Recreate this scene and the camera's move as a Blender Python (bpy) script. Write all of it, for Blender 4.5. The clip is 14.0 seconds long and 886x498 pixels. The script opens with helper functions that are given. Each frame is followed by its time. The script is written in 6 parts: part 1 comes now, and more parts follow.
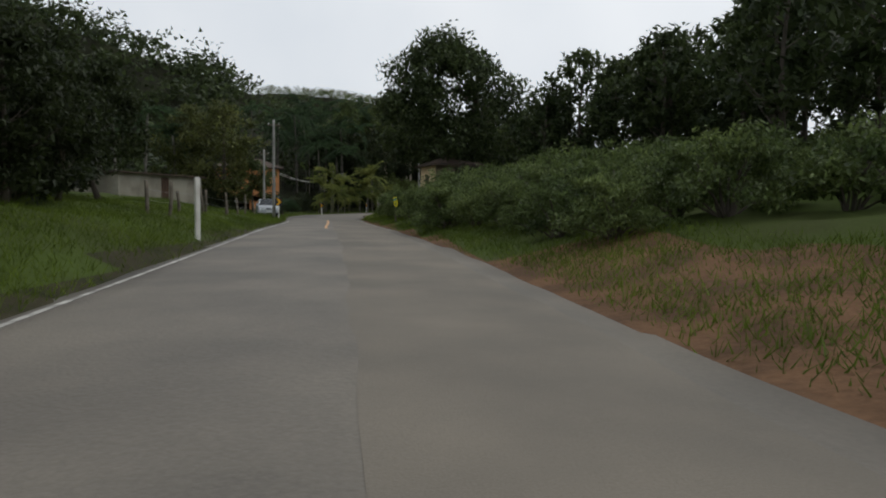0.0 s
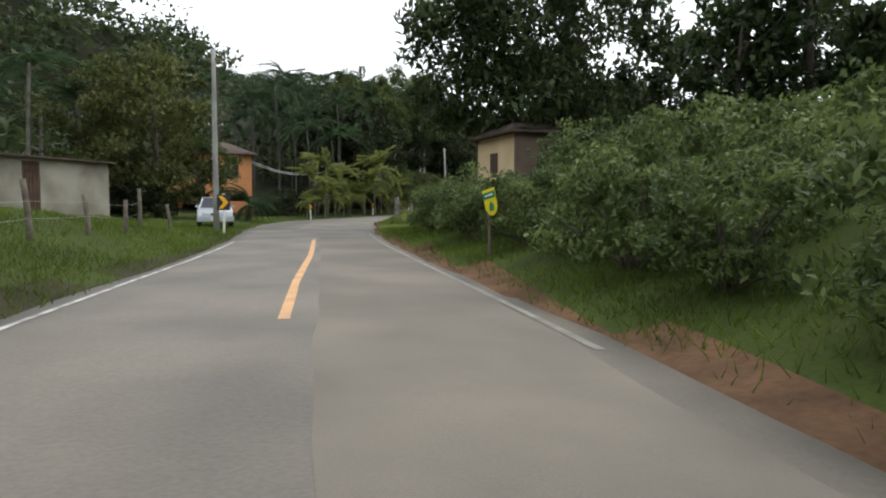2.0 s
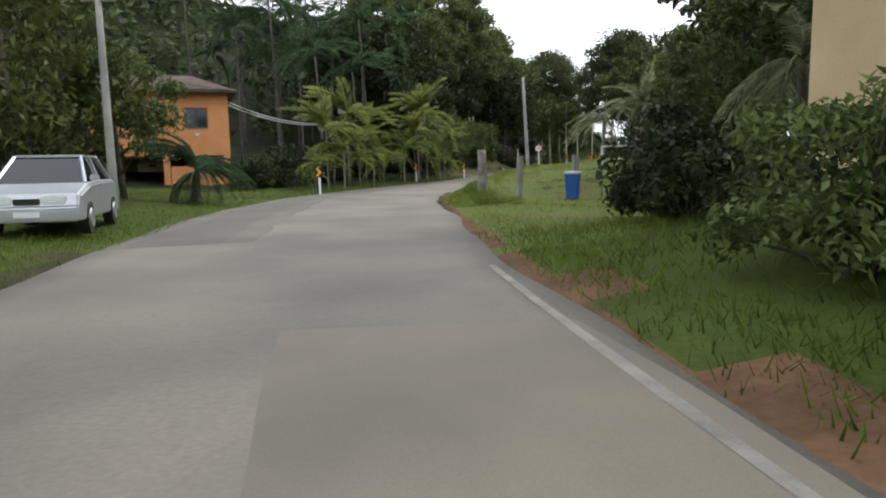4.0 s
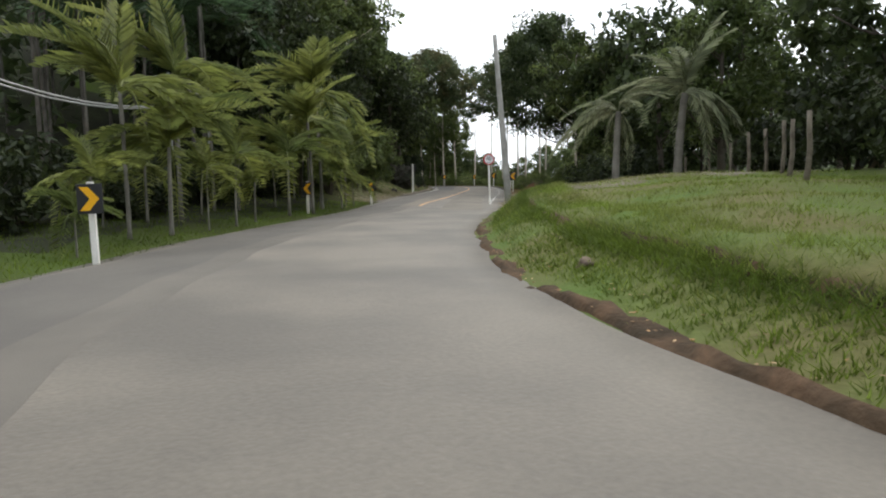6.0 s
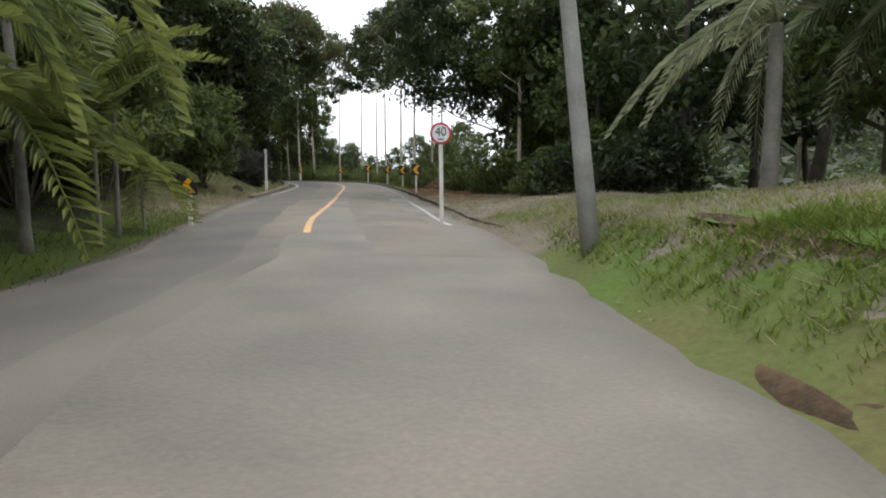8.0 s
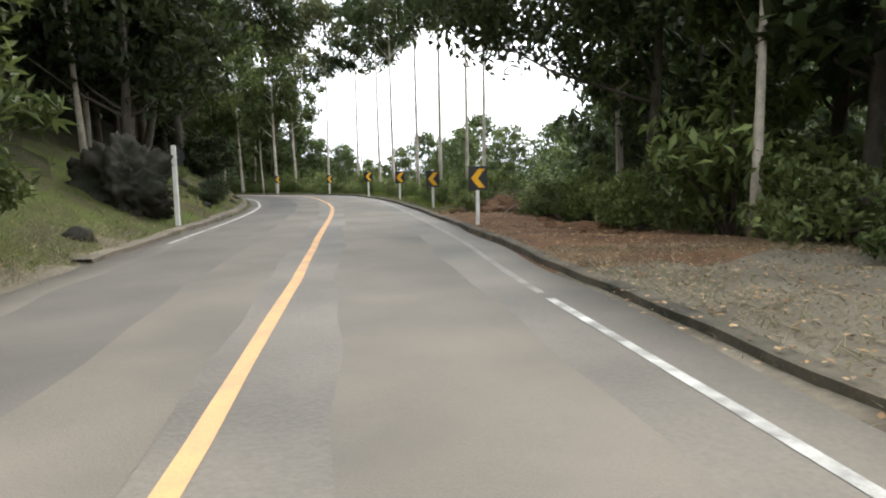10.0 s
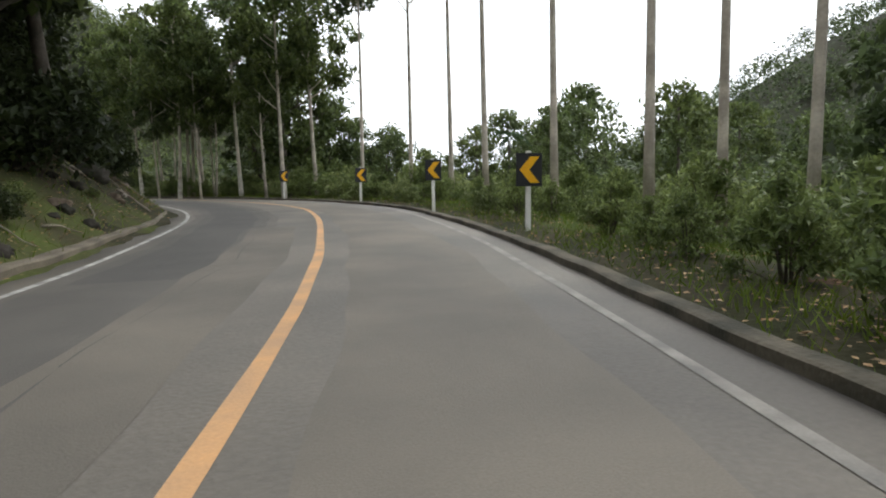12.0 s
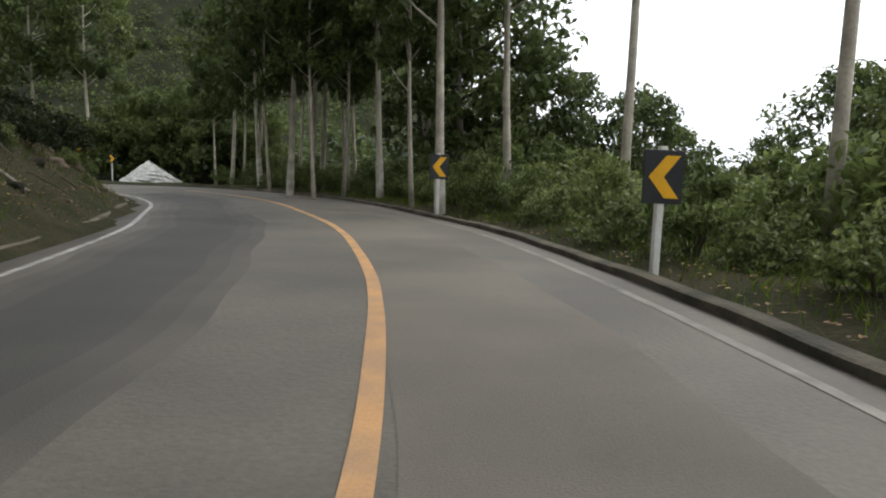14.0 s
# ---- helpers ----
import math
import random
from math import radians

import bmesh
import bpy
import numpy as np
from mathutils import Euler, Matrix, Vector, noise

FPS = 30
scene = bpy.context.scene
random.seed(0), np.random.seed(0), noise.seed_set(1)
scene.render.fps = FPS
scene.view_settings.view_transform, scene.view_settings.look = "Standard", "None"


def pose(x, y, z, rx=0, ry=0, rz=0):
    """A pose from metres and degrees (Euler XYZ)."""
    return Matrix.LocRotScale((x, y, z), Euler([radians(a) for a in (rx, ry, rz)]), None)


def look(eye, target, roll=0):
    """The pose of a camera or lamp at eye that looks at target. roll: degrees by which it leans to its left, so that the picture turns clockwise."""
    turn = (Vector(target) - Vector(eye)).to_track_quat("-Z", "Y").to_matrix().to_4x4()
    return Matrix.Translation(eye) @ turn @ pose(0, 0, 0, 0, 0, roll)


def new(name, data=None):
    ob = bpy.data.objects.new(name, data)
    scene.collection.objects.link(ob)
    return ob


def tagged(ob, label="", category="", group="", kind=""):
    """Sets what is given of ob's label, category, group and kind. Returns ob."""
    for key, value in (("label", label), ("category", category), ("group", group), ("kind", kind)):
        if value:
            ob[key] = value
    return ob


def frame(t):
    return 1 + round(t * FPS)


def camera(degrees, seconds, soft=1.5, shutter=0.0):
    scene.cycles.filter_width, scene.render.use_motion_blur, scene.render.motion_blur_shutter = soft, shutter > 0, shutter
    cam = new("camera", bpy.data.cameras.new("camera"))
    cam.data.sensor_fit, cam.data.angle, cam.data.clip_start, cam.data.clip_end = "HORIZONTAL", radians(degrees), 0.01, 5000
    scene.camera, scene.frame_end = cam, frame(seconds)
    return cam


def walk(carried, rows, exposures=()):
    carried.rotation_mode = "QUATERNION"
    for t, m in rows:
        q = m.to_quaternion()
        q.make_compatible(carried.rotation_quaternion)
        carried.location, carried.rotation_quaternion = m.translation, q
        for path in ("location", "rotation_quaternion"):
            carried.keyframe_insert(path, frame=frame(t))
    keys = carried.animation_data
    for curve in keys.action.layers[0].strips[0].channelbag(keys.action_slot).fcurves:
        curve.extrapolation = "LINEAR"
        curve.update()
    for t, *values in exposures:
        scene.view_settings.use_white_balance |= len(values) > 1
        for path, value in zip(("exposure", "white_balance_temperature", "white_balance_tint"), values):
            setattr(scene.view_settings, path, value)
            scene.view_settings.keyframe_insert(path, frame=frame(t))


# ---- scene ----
# A winding rural road between a palm grove, coffee shrubs and wooded banks, under an overcast sky.
cam = camera(67.6, 14.0, soft=2.0)
PATH = [
    (0, (0.000, -0.000, 1.200), (0.213, 1.984, 1.068), 0.7),
    (0.5, (-0.437, 5.800, 1.303), (-0.230, 7.782, 1.133), -0.5),
    (1, (-0.639, 11.952, 1.321), (-0.421, 13.932, 1.141), 0.2),
    (1.5, (-0.911, 17.683, 1.323), (-0.735, 19.666, 1.127), 0.3),
    (2, (-1.191, 23.576, 1.310), (-0.969, 25.558, 1.173), 0.3),
    (2.5, (-1.330, 29.078, 1.212), (-1.181, 31.060, 0.989), -1.0),
    (2.7, (-1.263, 31.217, 1.229), (-1.148, 33.202, 1.009), -1.2),
    (4.8, (-3.221, 52.977, 1.197), (-2.980, 54.944, 0.929), -1.0),
    (5, (-3.337, 54.889, 1.184), (-3.004, 56.844, 0.923), -0.9),
    (5.2, (-3.400, 56.926, 1.175), (-2.951, 58.849, 0.860), -2.0),
    (5.5, (-3.701, 59.646, 1.150), (-3.147, 61.554, 0.915), -2.7),
    (5.7, (-3.689, 61.394, 1.119), (-3.142, 63.312, 0.977), -1.9),
    (6, (-3.780, 64.232, 1.161), (-3.152, 66.121, 0.965), -0.7),
    (6.5, (-3.100, 68.887, 1.194), (-2.205, 70.664, 0.995), 0.1),
    (7, (-2.397, 73.407, 1.239), (-1.340, 75.094, 1.049), 0.9),
    (7.2, (-1.861, 74.884, 1.226), (-0.839, 76.591, 1.021), 1.7),
    (9.3, (4.260, 90.492, 1.502), (5.366, 92.145, 1.287), -2.8),
    (9.5, (5.204, 92.437, 1.570), (6.281, 94.112, 1.375), -2.9),
    (10, (7.729, 97.497, 1.625), (8.787, 99.182, 1.422), -1.3),
    (10.5, (10.172, 102.446, 1.640), (11.218, 104.134, 1.401), -1.8),
    (11, (12.601, 107.522, 1.664), (13.638, 109.213, 1.412), -2.7),
    (11.5, (14.959, 112.765, 1.686), (15.919, 114.500, 1.423), -2.6),
    (12, (17.242, 118.102, 1.742), (18.169, 119.862, 1.533), -1.3),
    (12.5, (19.328, 123.291, 1.790), (20.158, 125.094, 1.548), -0.1),
    (13, (20.955, 127.887, 1.859), (21.690, 129.731, 1.612), -0.3),
    (13.5, (22.355, 132.835, 1.982), (22.932, 134.737, 1.758), -0.2),
    (14, (23.505, 137.976, 2.033), (23.895, 139.923, 1.797), 1.2),
]
EXPOSURES = [(0.0, -0.45), (1.0, -0.1), (2.0, 0.55), (2.7, 0.85), (5.0, 0.8), (6.0, 0.75), (7.0, 0.7), (9.5, 1.3), (10.2, 1.5), (11.2, 1.4), (12.0, 0.95), (12.5, 0.8), (14.0, 0.8)]
walk(cam, [(t, look(eye, target, roll)) for t, eye, target, roll in PATH], EXPOSURES)

# ---- sky and light: overcast ----
world = bpy.data.worlds.new("overcast_sky")
scene.world = world
world.use_nodes = True
wn = world.node_tree
wn.nodes.clear()
w_out = wn.nodes.new("ShaderNodeOutputWorld")
w_bg = wn.nodes.new("ShaderNodeBackground")
w_sky = wn.nodes.new("ShaderNodeTexSky")
w_sky.sky_type = "NISHITA"
w_sky.sun_disc = False
w_sky.sun_elevation = radians(48)
w_sky.sun_rotation = radians(60)
w_sky.dust_density = 4.0
w_hsv = wn.nodes.new("ShaderNodeHueSaturation")
w_hsv.inputs["Saturation"].default_value = 0.3
w_mix = wn.nodes.new("ShaderNodeMixRGB")
w_mix.inputs["Fac"].default_value = 0.75
w_cloud = wn.nodes.new("ShaderNodeTexNoise")
w_cloud.inputs["Scale"].default_value = 1.6
w_cloud.inputs["Detail"].default_value = 5
w_ramp = wn.nodes.new("ShaderNodeValToRGB")
w_ramp.color_ramp.elements[0].position, w_ramp.color_ramp.elements[0].color = 0.3, (7.6, 8.4, 9.4, 1)
w_ramp.color_ramp.elements[1].position, w_ramp.color_ramp.elements[1].color = 0.7, (11.0, 11.4, 11.8, 1)
wn.links.new(w_cloud.outputs["Fac"], w_ramp.inputs["Fac"])
wn.links.new(w_sky.outputs[0], w_hsv.inputs["Color"])
wn.links.new(w_hsv.outputs[0], w_mix.inputs[1])
wn.links.new(w_ramp.outputs[0], w_mix.inputs[2])
wn.links.new(w_mix.outputs[0], w_bg.inputs["Color"])
w_bg.inputs["Strength"].default_value = 0.12
wn.links.new(w_bg.outputs[0], w_out.inputs["Surface"])

sun = new("sun", bpy.data.lights.new("sun", "SUN"))
sun.data.energy, sun.data.angle, sun.data.color = 0.6, radians(25), (1.0, 0.97, 0.92)
sun.matrix_world = look((0, 0, 60), (-35, -20, 0))

# ---- materials ----
rng = np.random.default_rng(7)


def material(name, color, color2=None, scale=3.0, rough=0.8, bump=0.0, bump_scale=40.0, metal=0.0, island=0.0, thin=0.0, fine=0.25, spec=0.4):
    """A surface of two tones mixed by a broad noise, with a finer one over it; island: spread of brightness from piece to piece; thin: light let through."""
    m = bpy.data.materials.new(name)
    m.use_nodes = True
    nt = m.node_tree
    bsdf = nt.nodes["Principled BSDF"]
    out = nt.nodes["Material Output"]
    color2 = color2 or tuple(c * 0.7 for c in color)
    geo = nt.nodes.new("ShaderNodeNewGeometry")
    n1 = nt.nodes.new("ShaderNodeTexNoise")
    n1.inputs["Scale"].default_value, n1.inputs["Detail"].default_value = scale, 6
    n2 = nt.nodes.new("ShaderNodeTexNoise")
    n2.inputs["Scale"].default_value, n2.inputs["Detail"].default_value = bump_scale, 4
    for n in (n1, n2):
        nt.links.new(geo.outputs["Position"], n.inputs["Vector"])
    ramp = nt.nodes.new("ShaderNodeValToRGB")
    ramp.color_ramp.elements[0].position, ramp.color_ramp.elements[1].position = 0.36, 0.64
    ramp.color_ramp.elements[0].color, ramp.color_ramp.elements[1].color = (*color2, 1), (*color, 1)
    nt.links.new(n1.outputs["Fac"], ramp.inputs["Fac"])
    bright = nt.nodes.new("ShaderNodeMapRange")
    bright.inputs["To Min"].default_value, bright.inputs["To Max"].default_value = 1 - fine, 1 + fine
    nt.links.new(n2.outputs["Fac"], bright.inputs["Value"])
    last = bright.outputs[0]
    if island:
        spread = nt.nodes.new("ShaderNodeMapRange")
        spread.inputs["To Min"].default_value, spread.inputs["To Max"].default_value = 1 - island, 1 + island
        nt.links.new(geo.outputs["Random Per Island"], spread.inputs["Value"])
        both = nt.nodes.new("ShaderNodeMath")
        both.operation = "MULTIPLY"
        nt.links.new(last, both.inputs[0])
        nt.links.new(spread.outputs[0], both.inputs[1])
        last = both.outputs[0]
    tone = nt.nodes.new("ShaderNodeVectorMath")
    tone.operation = "SCALE"
    nt.links.new(ramp.outputs[0], tone.inputs[0])
    nt.links.new(last, tone.inputs["Scale"])
    nt.links.new(tone.outputs[0], bsdf.inputs["Base Color"])
    bsdf.inputs["Roughness"].default_value = rough
    bsdf.inputs["Metallic"].default_value = metal
    bsdf.inputs["Specular IOR Level"].default_value = spec
    if bump:
        b = nt.nodes.new("ShaderNodeBump")
        b.inputs["Strength"].default_value, b.inputs["Distance"].default_value = bump, 0.02
        nt.links.new(n2.outputs["Fac"], b.inputs["Height"])
        nt.links.new(b.outputs[0], bsdf.inputs["Normal"])
    if thin:
        tr = nt.nodes.new("ShaderNodeBsdfTranslucent")
        nt.links.new(tone.outputs[0], tr.inputs["Color"])
        mix = nt.nodes.new("ShaderNodeMixShader")
        mix.inputs["Fac"].default_value = thin
        nt.links.new(bsdf.outputs[0], mix.inputs[1])
        nt.links.new(tr.outputs[0], mix.inputs[2])
        nt.links.new(mix.outputs[0], out.inputs["Surface"])
    return m


M_GROUND = material("grassy_soil", (0.062, 0.09, 0.018), (0.05, 0.06, 0.018), 0.35, 0.95, 0.6, 14.0, fine=0.35, spec=0.1)
M_FIELD = material("pale_grassy_soil", (0.085, 0.13, 0.028), (0.125, 0.115, 0.045), 0.45, 0.95, 0.6, 14.0, fine=0.35, spec=0.15)
M_FOREST = material("dark_forest_floor", (0.035, 0.04, 0.02), (0.022, 0.022, 0.014), 0.6, 0.95, 0.6, 9.0, fine=0.4, spec=0.1)
M_BANK = material("dark_bank_soil", (0.055, 0.047, 0.027), (0.03, 0.032, 0.014), 0.9, 0.95, 0.8, 12.0, fine=0.45, spec=0.1)
M_MOSS = material("mossy_bank", (0.080, 0.098, 0.026), (0.06, 0.055, 0.028), 0.8, 0.95, 0.8, 12.0, fine=0.45, spec=0.1)
M_EARTH = material("red_earth", (0.17, 0.095, 0.052), (0.095, 0.056, 0.033), 1.3, 0.95, 0.8, 14.0, fine=0.4, spec=0.1)
M_DRY = material("dry_grass_soil", (0.195, 0.168, 0.125), (0.13, 0.11, 0.08), 0.8, 0.95, 0.6, 16.0, fine=0.4, spec=0.1)
M_ASPHALT = material("worn_asphalt", (0.188, 0.164, 0.130), (0.122, 0.108, 0.088), 0.42, 0.7, 0.35, 26.0, fine=0.24)
M_PATCH = material("asphalt_patch", (0.200, 0.172, 0.133), (0.138, 0.121, 0.096), 0.45, 0.8, 0.3, 70.0, fine=0.2)
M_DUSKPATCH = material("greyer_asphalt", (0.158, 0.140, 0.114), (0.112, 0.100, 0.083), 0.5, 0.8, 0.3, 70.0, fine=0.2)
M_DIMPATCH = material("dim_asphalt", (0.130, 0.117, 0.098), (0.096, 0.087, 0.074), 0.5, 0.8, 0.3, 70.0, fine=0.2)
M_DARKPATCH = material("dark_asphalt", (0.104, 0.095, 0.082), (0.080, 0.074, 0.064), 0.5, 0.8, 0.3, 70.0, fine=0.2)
M_WHITE_LINE = material("worn_white_line", (0.62, 0.60, 0.54), (0.24, 0.225, 0.20), 3.2, 0.7, 0.2, 50.0, fine=0.2)
M_FADED_LINE = material("faded_white_line", (0.30, 0.272, 0.228), (0.175, 0.160, 0.138), 2.6, 0.7, 0.2, 50.0, fine=0.2)
M_YELLOW_LINE = material("worn_yellow_line", (0.70, 0.38, 0.16), (0.52, 0.31, 0.16), 2.2, 0.7, 0.2, 50.0, fine=0.15)
M_KERB = material("mossy_concrete", (0.13, 0.108, 0.075), (0.05, 0.046, 0.032), 1.7, 0.95, 0.6, 22.0, fine=0.35)
M_KERB_PALE = material("weathered_concrete_kerb", (0.21, 0.175, 0.125), (0.11, 0.092, 0.066), 1.2, 0.92, 0.5, 25.0, fine=0.3)
M_BARK = material("grey_bark", (0.58, 0.51, 0.41), (0.36, 0.31, 0.25), 2.2, 0.92, 0.8, 18.0, fine=0.3)
M_BARK_DARK = material("dark_bark", (0.12, 0.10, 0.08), (0.07, 0.058, 0.045), 2.4, 0.92, 0.8, 16.0, fine=0.35)
# Darker copy of the palm bark, with the grove's shade in its colour.
M_PALM_SHADED = material("shaded_palm_bark", (0.12, 0.11, 0.092), (0.062, 0.056, 0.046), 1.6, 0.9, 0.6, 14.0, fine=0.3)
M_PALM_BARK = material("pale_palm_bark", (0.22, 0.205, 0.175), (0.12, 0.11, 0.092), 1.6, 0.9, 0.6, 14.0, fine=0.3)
LEAF = dict(scale=0.5, rough=0.52, bump_scale=6.0, island=0.5, thin=0.4, fine=0.25, spec=0.28)
M_LEAF = material("mid_green_leaves", (0.118, 0.150, 0.048), (0.064, 0.090, 0.030), **LEAF)
M_LEAF_DARK = material("dark_green_leaves", (0.074, 0.098, 0.036), (0.038, 0.055, 0.021), **LEAF)
M_LEAF_BRIGHT = material("bright_green_leaves", (0.20, 0.245, 0.08), (0.10, 0.135, 0.042), **LEAF)
M_LEAF_SCRUB = material("light_green_scrub_leaves", (0.20, 0.235, 0.08), (0.10, 0.13, 0.042), **LEAF)
M_LEAF_LUSH = material("lush_green_bank_leaves", (0.135, 0.165, 0.05), (0.058, 0.082, 0.025), **LEAF)
# Shade under the trees is put into this near-black leaf green.
M_LEAF_SHADE = material("shade_darkened_leaves", (0.046, 0.060, 0.022), (0.022, 0.031, 0.012), **LEAF)
M_LEAF_OLIVE = material("olive_garden_leaves", (0.135, 0.145, 0.042), (0.062, 0.075, 0.022), **LEAF)
M_LEAF_RUST = material("rust_tinged_leaves", (0.12, 0.112, 0.048), (0.075, 0.115, 0.05), 0.7, 0.55, 0, 6.0, island=0.4, thin=0.45, spec=0.3)
M_LEAF_COFFEE = material("coffee_leaves", (0.160, 0.205, 0.066), (0.060, 0.090, 0.028), **LEAF)
M_FROND = material("yellow_green_fronds", (0.26, 0.28, 0.075), (0.12, 0.15, 0.042), **LEAF)
M_FROND_GREY = material("grey_green_old_fronds", (0.27, 0.28, 0.17), (0.16, 0.19, 0.10), **LEAF)
M_FROND_DARK = material("dark_palm_fronds", (0.06, 0.10, 0.04), (0.036, 0.065, 0.028), **LEAF)
M_GRASS_PALE = material("pale_grass_blades", (0.19, 0.26, 0.045), (0.19, 0.21, 0.06), 0.4, 0.6, 0, 3.0, island=0.3, thin=0.5, spec=0.15)
M_GRASS = material("grass_blades", (0.135, 0.185, 0.026), (0.075, 0.11, 0.018), 0.4, 0.6, 0, 3.0, island=0.35, thin=0.5, spec=0.15)
M_GRASS_DRY = material("dry_grass_blades", (0.33, 0.285, 0.19), (0.24, 0.22, 0.125), 0.6, 0.7, 0, 3.0, island=0.3, thin=0.5)

# ---- meshes ----


def mesh_object(name, verts, faces, mat, parent=None, label="", smooth=False):
    me = bpy.data.meshes.new(name)
    me.from_pydata([tuple(map(float, v)) for v in verts], [], [tuple(map(int, f)) for f in faces])
    me.materials.append(mat)
    if smooth:
        me.shade_smooth()
    me.update()
    ob = new(name, me)
    ob.parent = parent
    if label:
        ob["label"] = label
    return ob


def part(name, bm, mat, parent, label="", smooth=False):
    me = bpy.data.meshes.new(name)
    bm.to_mesh(me)
    bm.free()
    me.materials.append(mat)
    if smooth:
        me.shade_smooth()
    ob = new(name, me)
    ob.parent = parent
    if label:
        ob["label"] = label
    return ob


def thing(name, label, category, m=None, group="", kind=""):
    ob = new(name)
    ob.empty_display_size = 0.2
    if m is not None:
        ob.matrix_basis = m
    return tagged(ob, label, category, group, kind)


def box(bm, x0, y0, z0, x1, y1, z1, bevel=0.0):
    r = bmesh.ops.create_cube(bm, size=1.0, matrix=Matrix.Translation(((x0 + x1) / 2, (y0 + y1) / 2, (z0 + z1) / 2)) @ Matrix.Diagonal((x1 - x0, y1 - y0, z1 - z0, 1)))
    if bevel:
        edges = {e for v in r["verts"] for e in v.link_edges}
        bmesh.ops.bevel(bm, geom=list(edges), offset=bevel, segments=2, affect="EDGES")
    return bm


def boxes(*rows, bevel=0.0):
    bm = bmesh.new()
    for row in rows:
        box(bm, *row, bevel=bevel)
    return bm


def tube(path, radii, sides=8, cap=True):
    """A tapered tube along a path: vertices and faces."""
    path, vs, fs = np.asarray(path, float), [], []
    for i, p in enumerate(path):
        d = path[min(i + 1, len(path) - 1)] - path[max(i - 1, 0)]
        d /= np.linalg.norm(d) + 1e-9
        a = np.cross(d, (0.31, 0.95, 0.05) if abs(d[1]) < 0.9 else (1, 0, 0))
        a /= np.linalg.norm(a)
        b = np.cross(d, a)
        for k in range(sides):
            w = 2 * math.pi * k / sides
            vs.append(p + radii[i] * (a * math.cos(w) + b * math.sin(w)))
    for i in range(len(path) - 1):
        for k in range(sides):
            q = (k + 1) % sides
            fs.append((i * sides + k, i * sides + q, (i + 1) * sides + q, (i + 1) * sides + k))
    if cap:
        fs.append(tuple(reversed(range(sides))))
        fs.append(tuple((len(path) - 1) * sides + k for k in range(sides)))
    return vs, fs


def join(*chunks):
    vs, fs = [], []
    for v, f in chunks:
        n = len(vs)
        vs.extend(v)
        fs.extend(tuple(i + n for i in q) for q in f)
    return vs, fs


def quick_mesh(name, verts, tris, mat):
    """A mesh of many triangles or quads from arrays."""
    verts, tris = np.asarray(verts, np.float32), np.asarray(tris, np.int32)
    me = bpy.data.meshes.new(name)
    k = tris.shape[1]
    me.vertices.add(len(verts))
    me.vertices.foreach_set("co", verts.ravel())
    me.loops.add(tris.size)
    me.loops.foreach_set("vertex_index", tris.ravel())
    me.polygons.add(len(tris))
    me.polygons.foreach_set("loop_start", np.arange(0, tris.size, k, dtype=np.int32))
    me.materials.append(mat)
    me.update(calc_edges=True)
    return me


def leaf_arrays(centres, length, width, up=0.8, droop=0.2, out_from=None, rs=rng, plain=False):
    """Folded four-cornered leaves about the given places: each has a base, two sides and a tip."""
    n = len(centres)
    d = rs.normal(size=(n, 3))
    if out_from is not None:
        o = centres - out_from
        d = d * 0.7 + o / (np.linalg.norm(o, axis=1, keepdims=True) + 1e-6)
    d[:, 2] -= droop
    d /= np.linalg.norm(d, axis=1, keepdims=True)
    nrm = rs.normal(size=(n, 3)) * 0.6
    nrm[:, 2] += up + 0.6
    side = np.cross(d, nrm)
    side /= np.linalg.norm(side, axis=1, keepdims=True) + 1e-6
    top = np.cross(side, d)
    ln = length * rs.uniform(0.65, 1.3, (n, 1))
    wd = width * rs.uniform(0.7, 1.3, (n, 1))
    base, tip = centres - d * ln / 2, centres + d * ln / 2 - top * ln * 0.12
    mid = centres + top * ln * 0.06
    v = np.stack([base, mid + side * wd / 2, tip, mid - side * wd / 2], 1).reshape(-1, 3)
    if plain:
        return v.reshape(n, 4, 3)[:, [0, 1, 3]].reshape(-1, 3) * 1.0, np.arange(3 * n).reshape(-1, 3)
    i = np.arange(n)[:, None] * 4
    return v, np.concatenate([i + [0, 1, 2], i + [0, 2, 3]], 1).reshape(-1, 3)


def crown_places(clumps, radii, per, rs=rng):
    """Leaf places in clumps: uneven blobs with gaps between."""
    out = []
    for c, r in zip(clumps, radii):
        k = max(6, int(per * rs.uniform(0.7, 1.3)))
        p = rs.normal(size=(k, 3))
        p /= np.linalg.norm(p, axis=1, keepdims=True)
        p *= (rs.uniform(0.08, 1.0, (k, 1)) ** 0.6) * r
        p[:, 2] *= 0.72
        out.append(p + c)
    return np.concatenate(out)

# ---- the road's plan ----
EDGES = [(-60, 0.2, 5.8), (-30, -1.6, 4.2), (0, -3.1, 2.6), (10, -3.65, 2.2), (20, -4.25, 1.65), (30, -4.85, 0.75), (40, -5.25, -0.25), (47, -5.75, -0.85),
         (55, -6.7, -1.2), (62, -7.25, -1.15), (67, -7.2, -1.15), (72, -6.55, -0.6), (76, -5.4, 0.6), (80, -3.9, 2.1), (85, -1.6, 4.5), (90, 0.9, 7.0),
         (95, 2.9, 8.95), (100, 4.75, 11.25), (105, 6.75, 13.5), (110, 8.9, 15.9), (115, 11.2, 18.1), (120, 13.6, 20.15), (125, 15.75, 22.1), (130, 17.5, 23.9),
         (137, 19.35, 25.85), (143, 20.1, 26.65), (150, 20.1, 26.8)]
pairs = [((lx, y), (rx, y)) for y, lx, rx in EDGES]
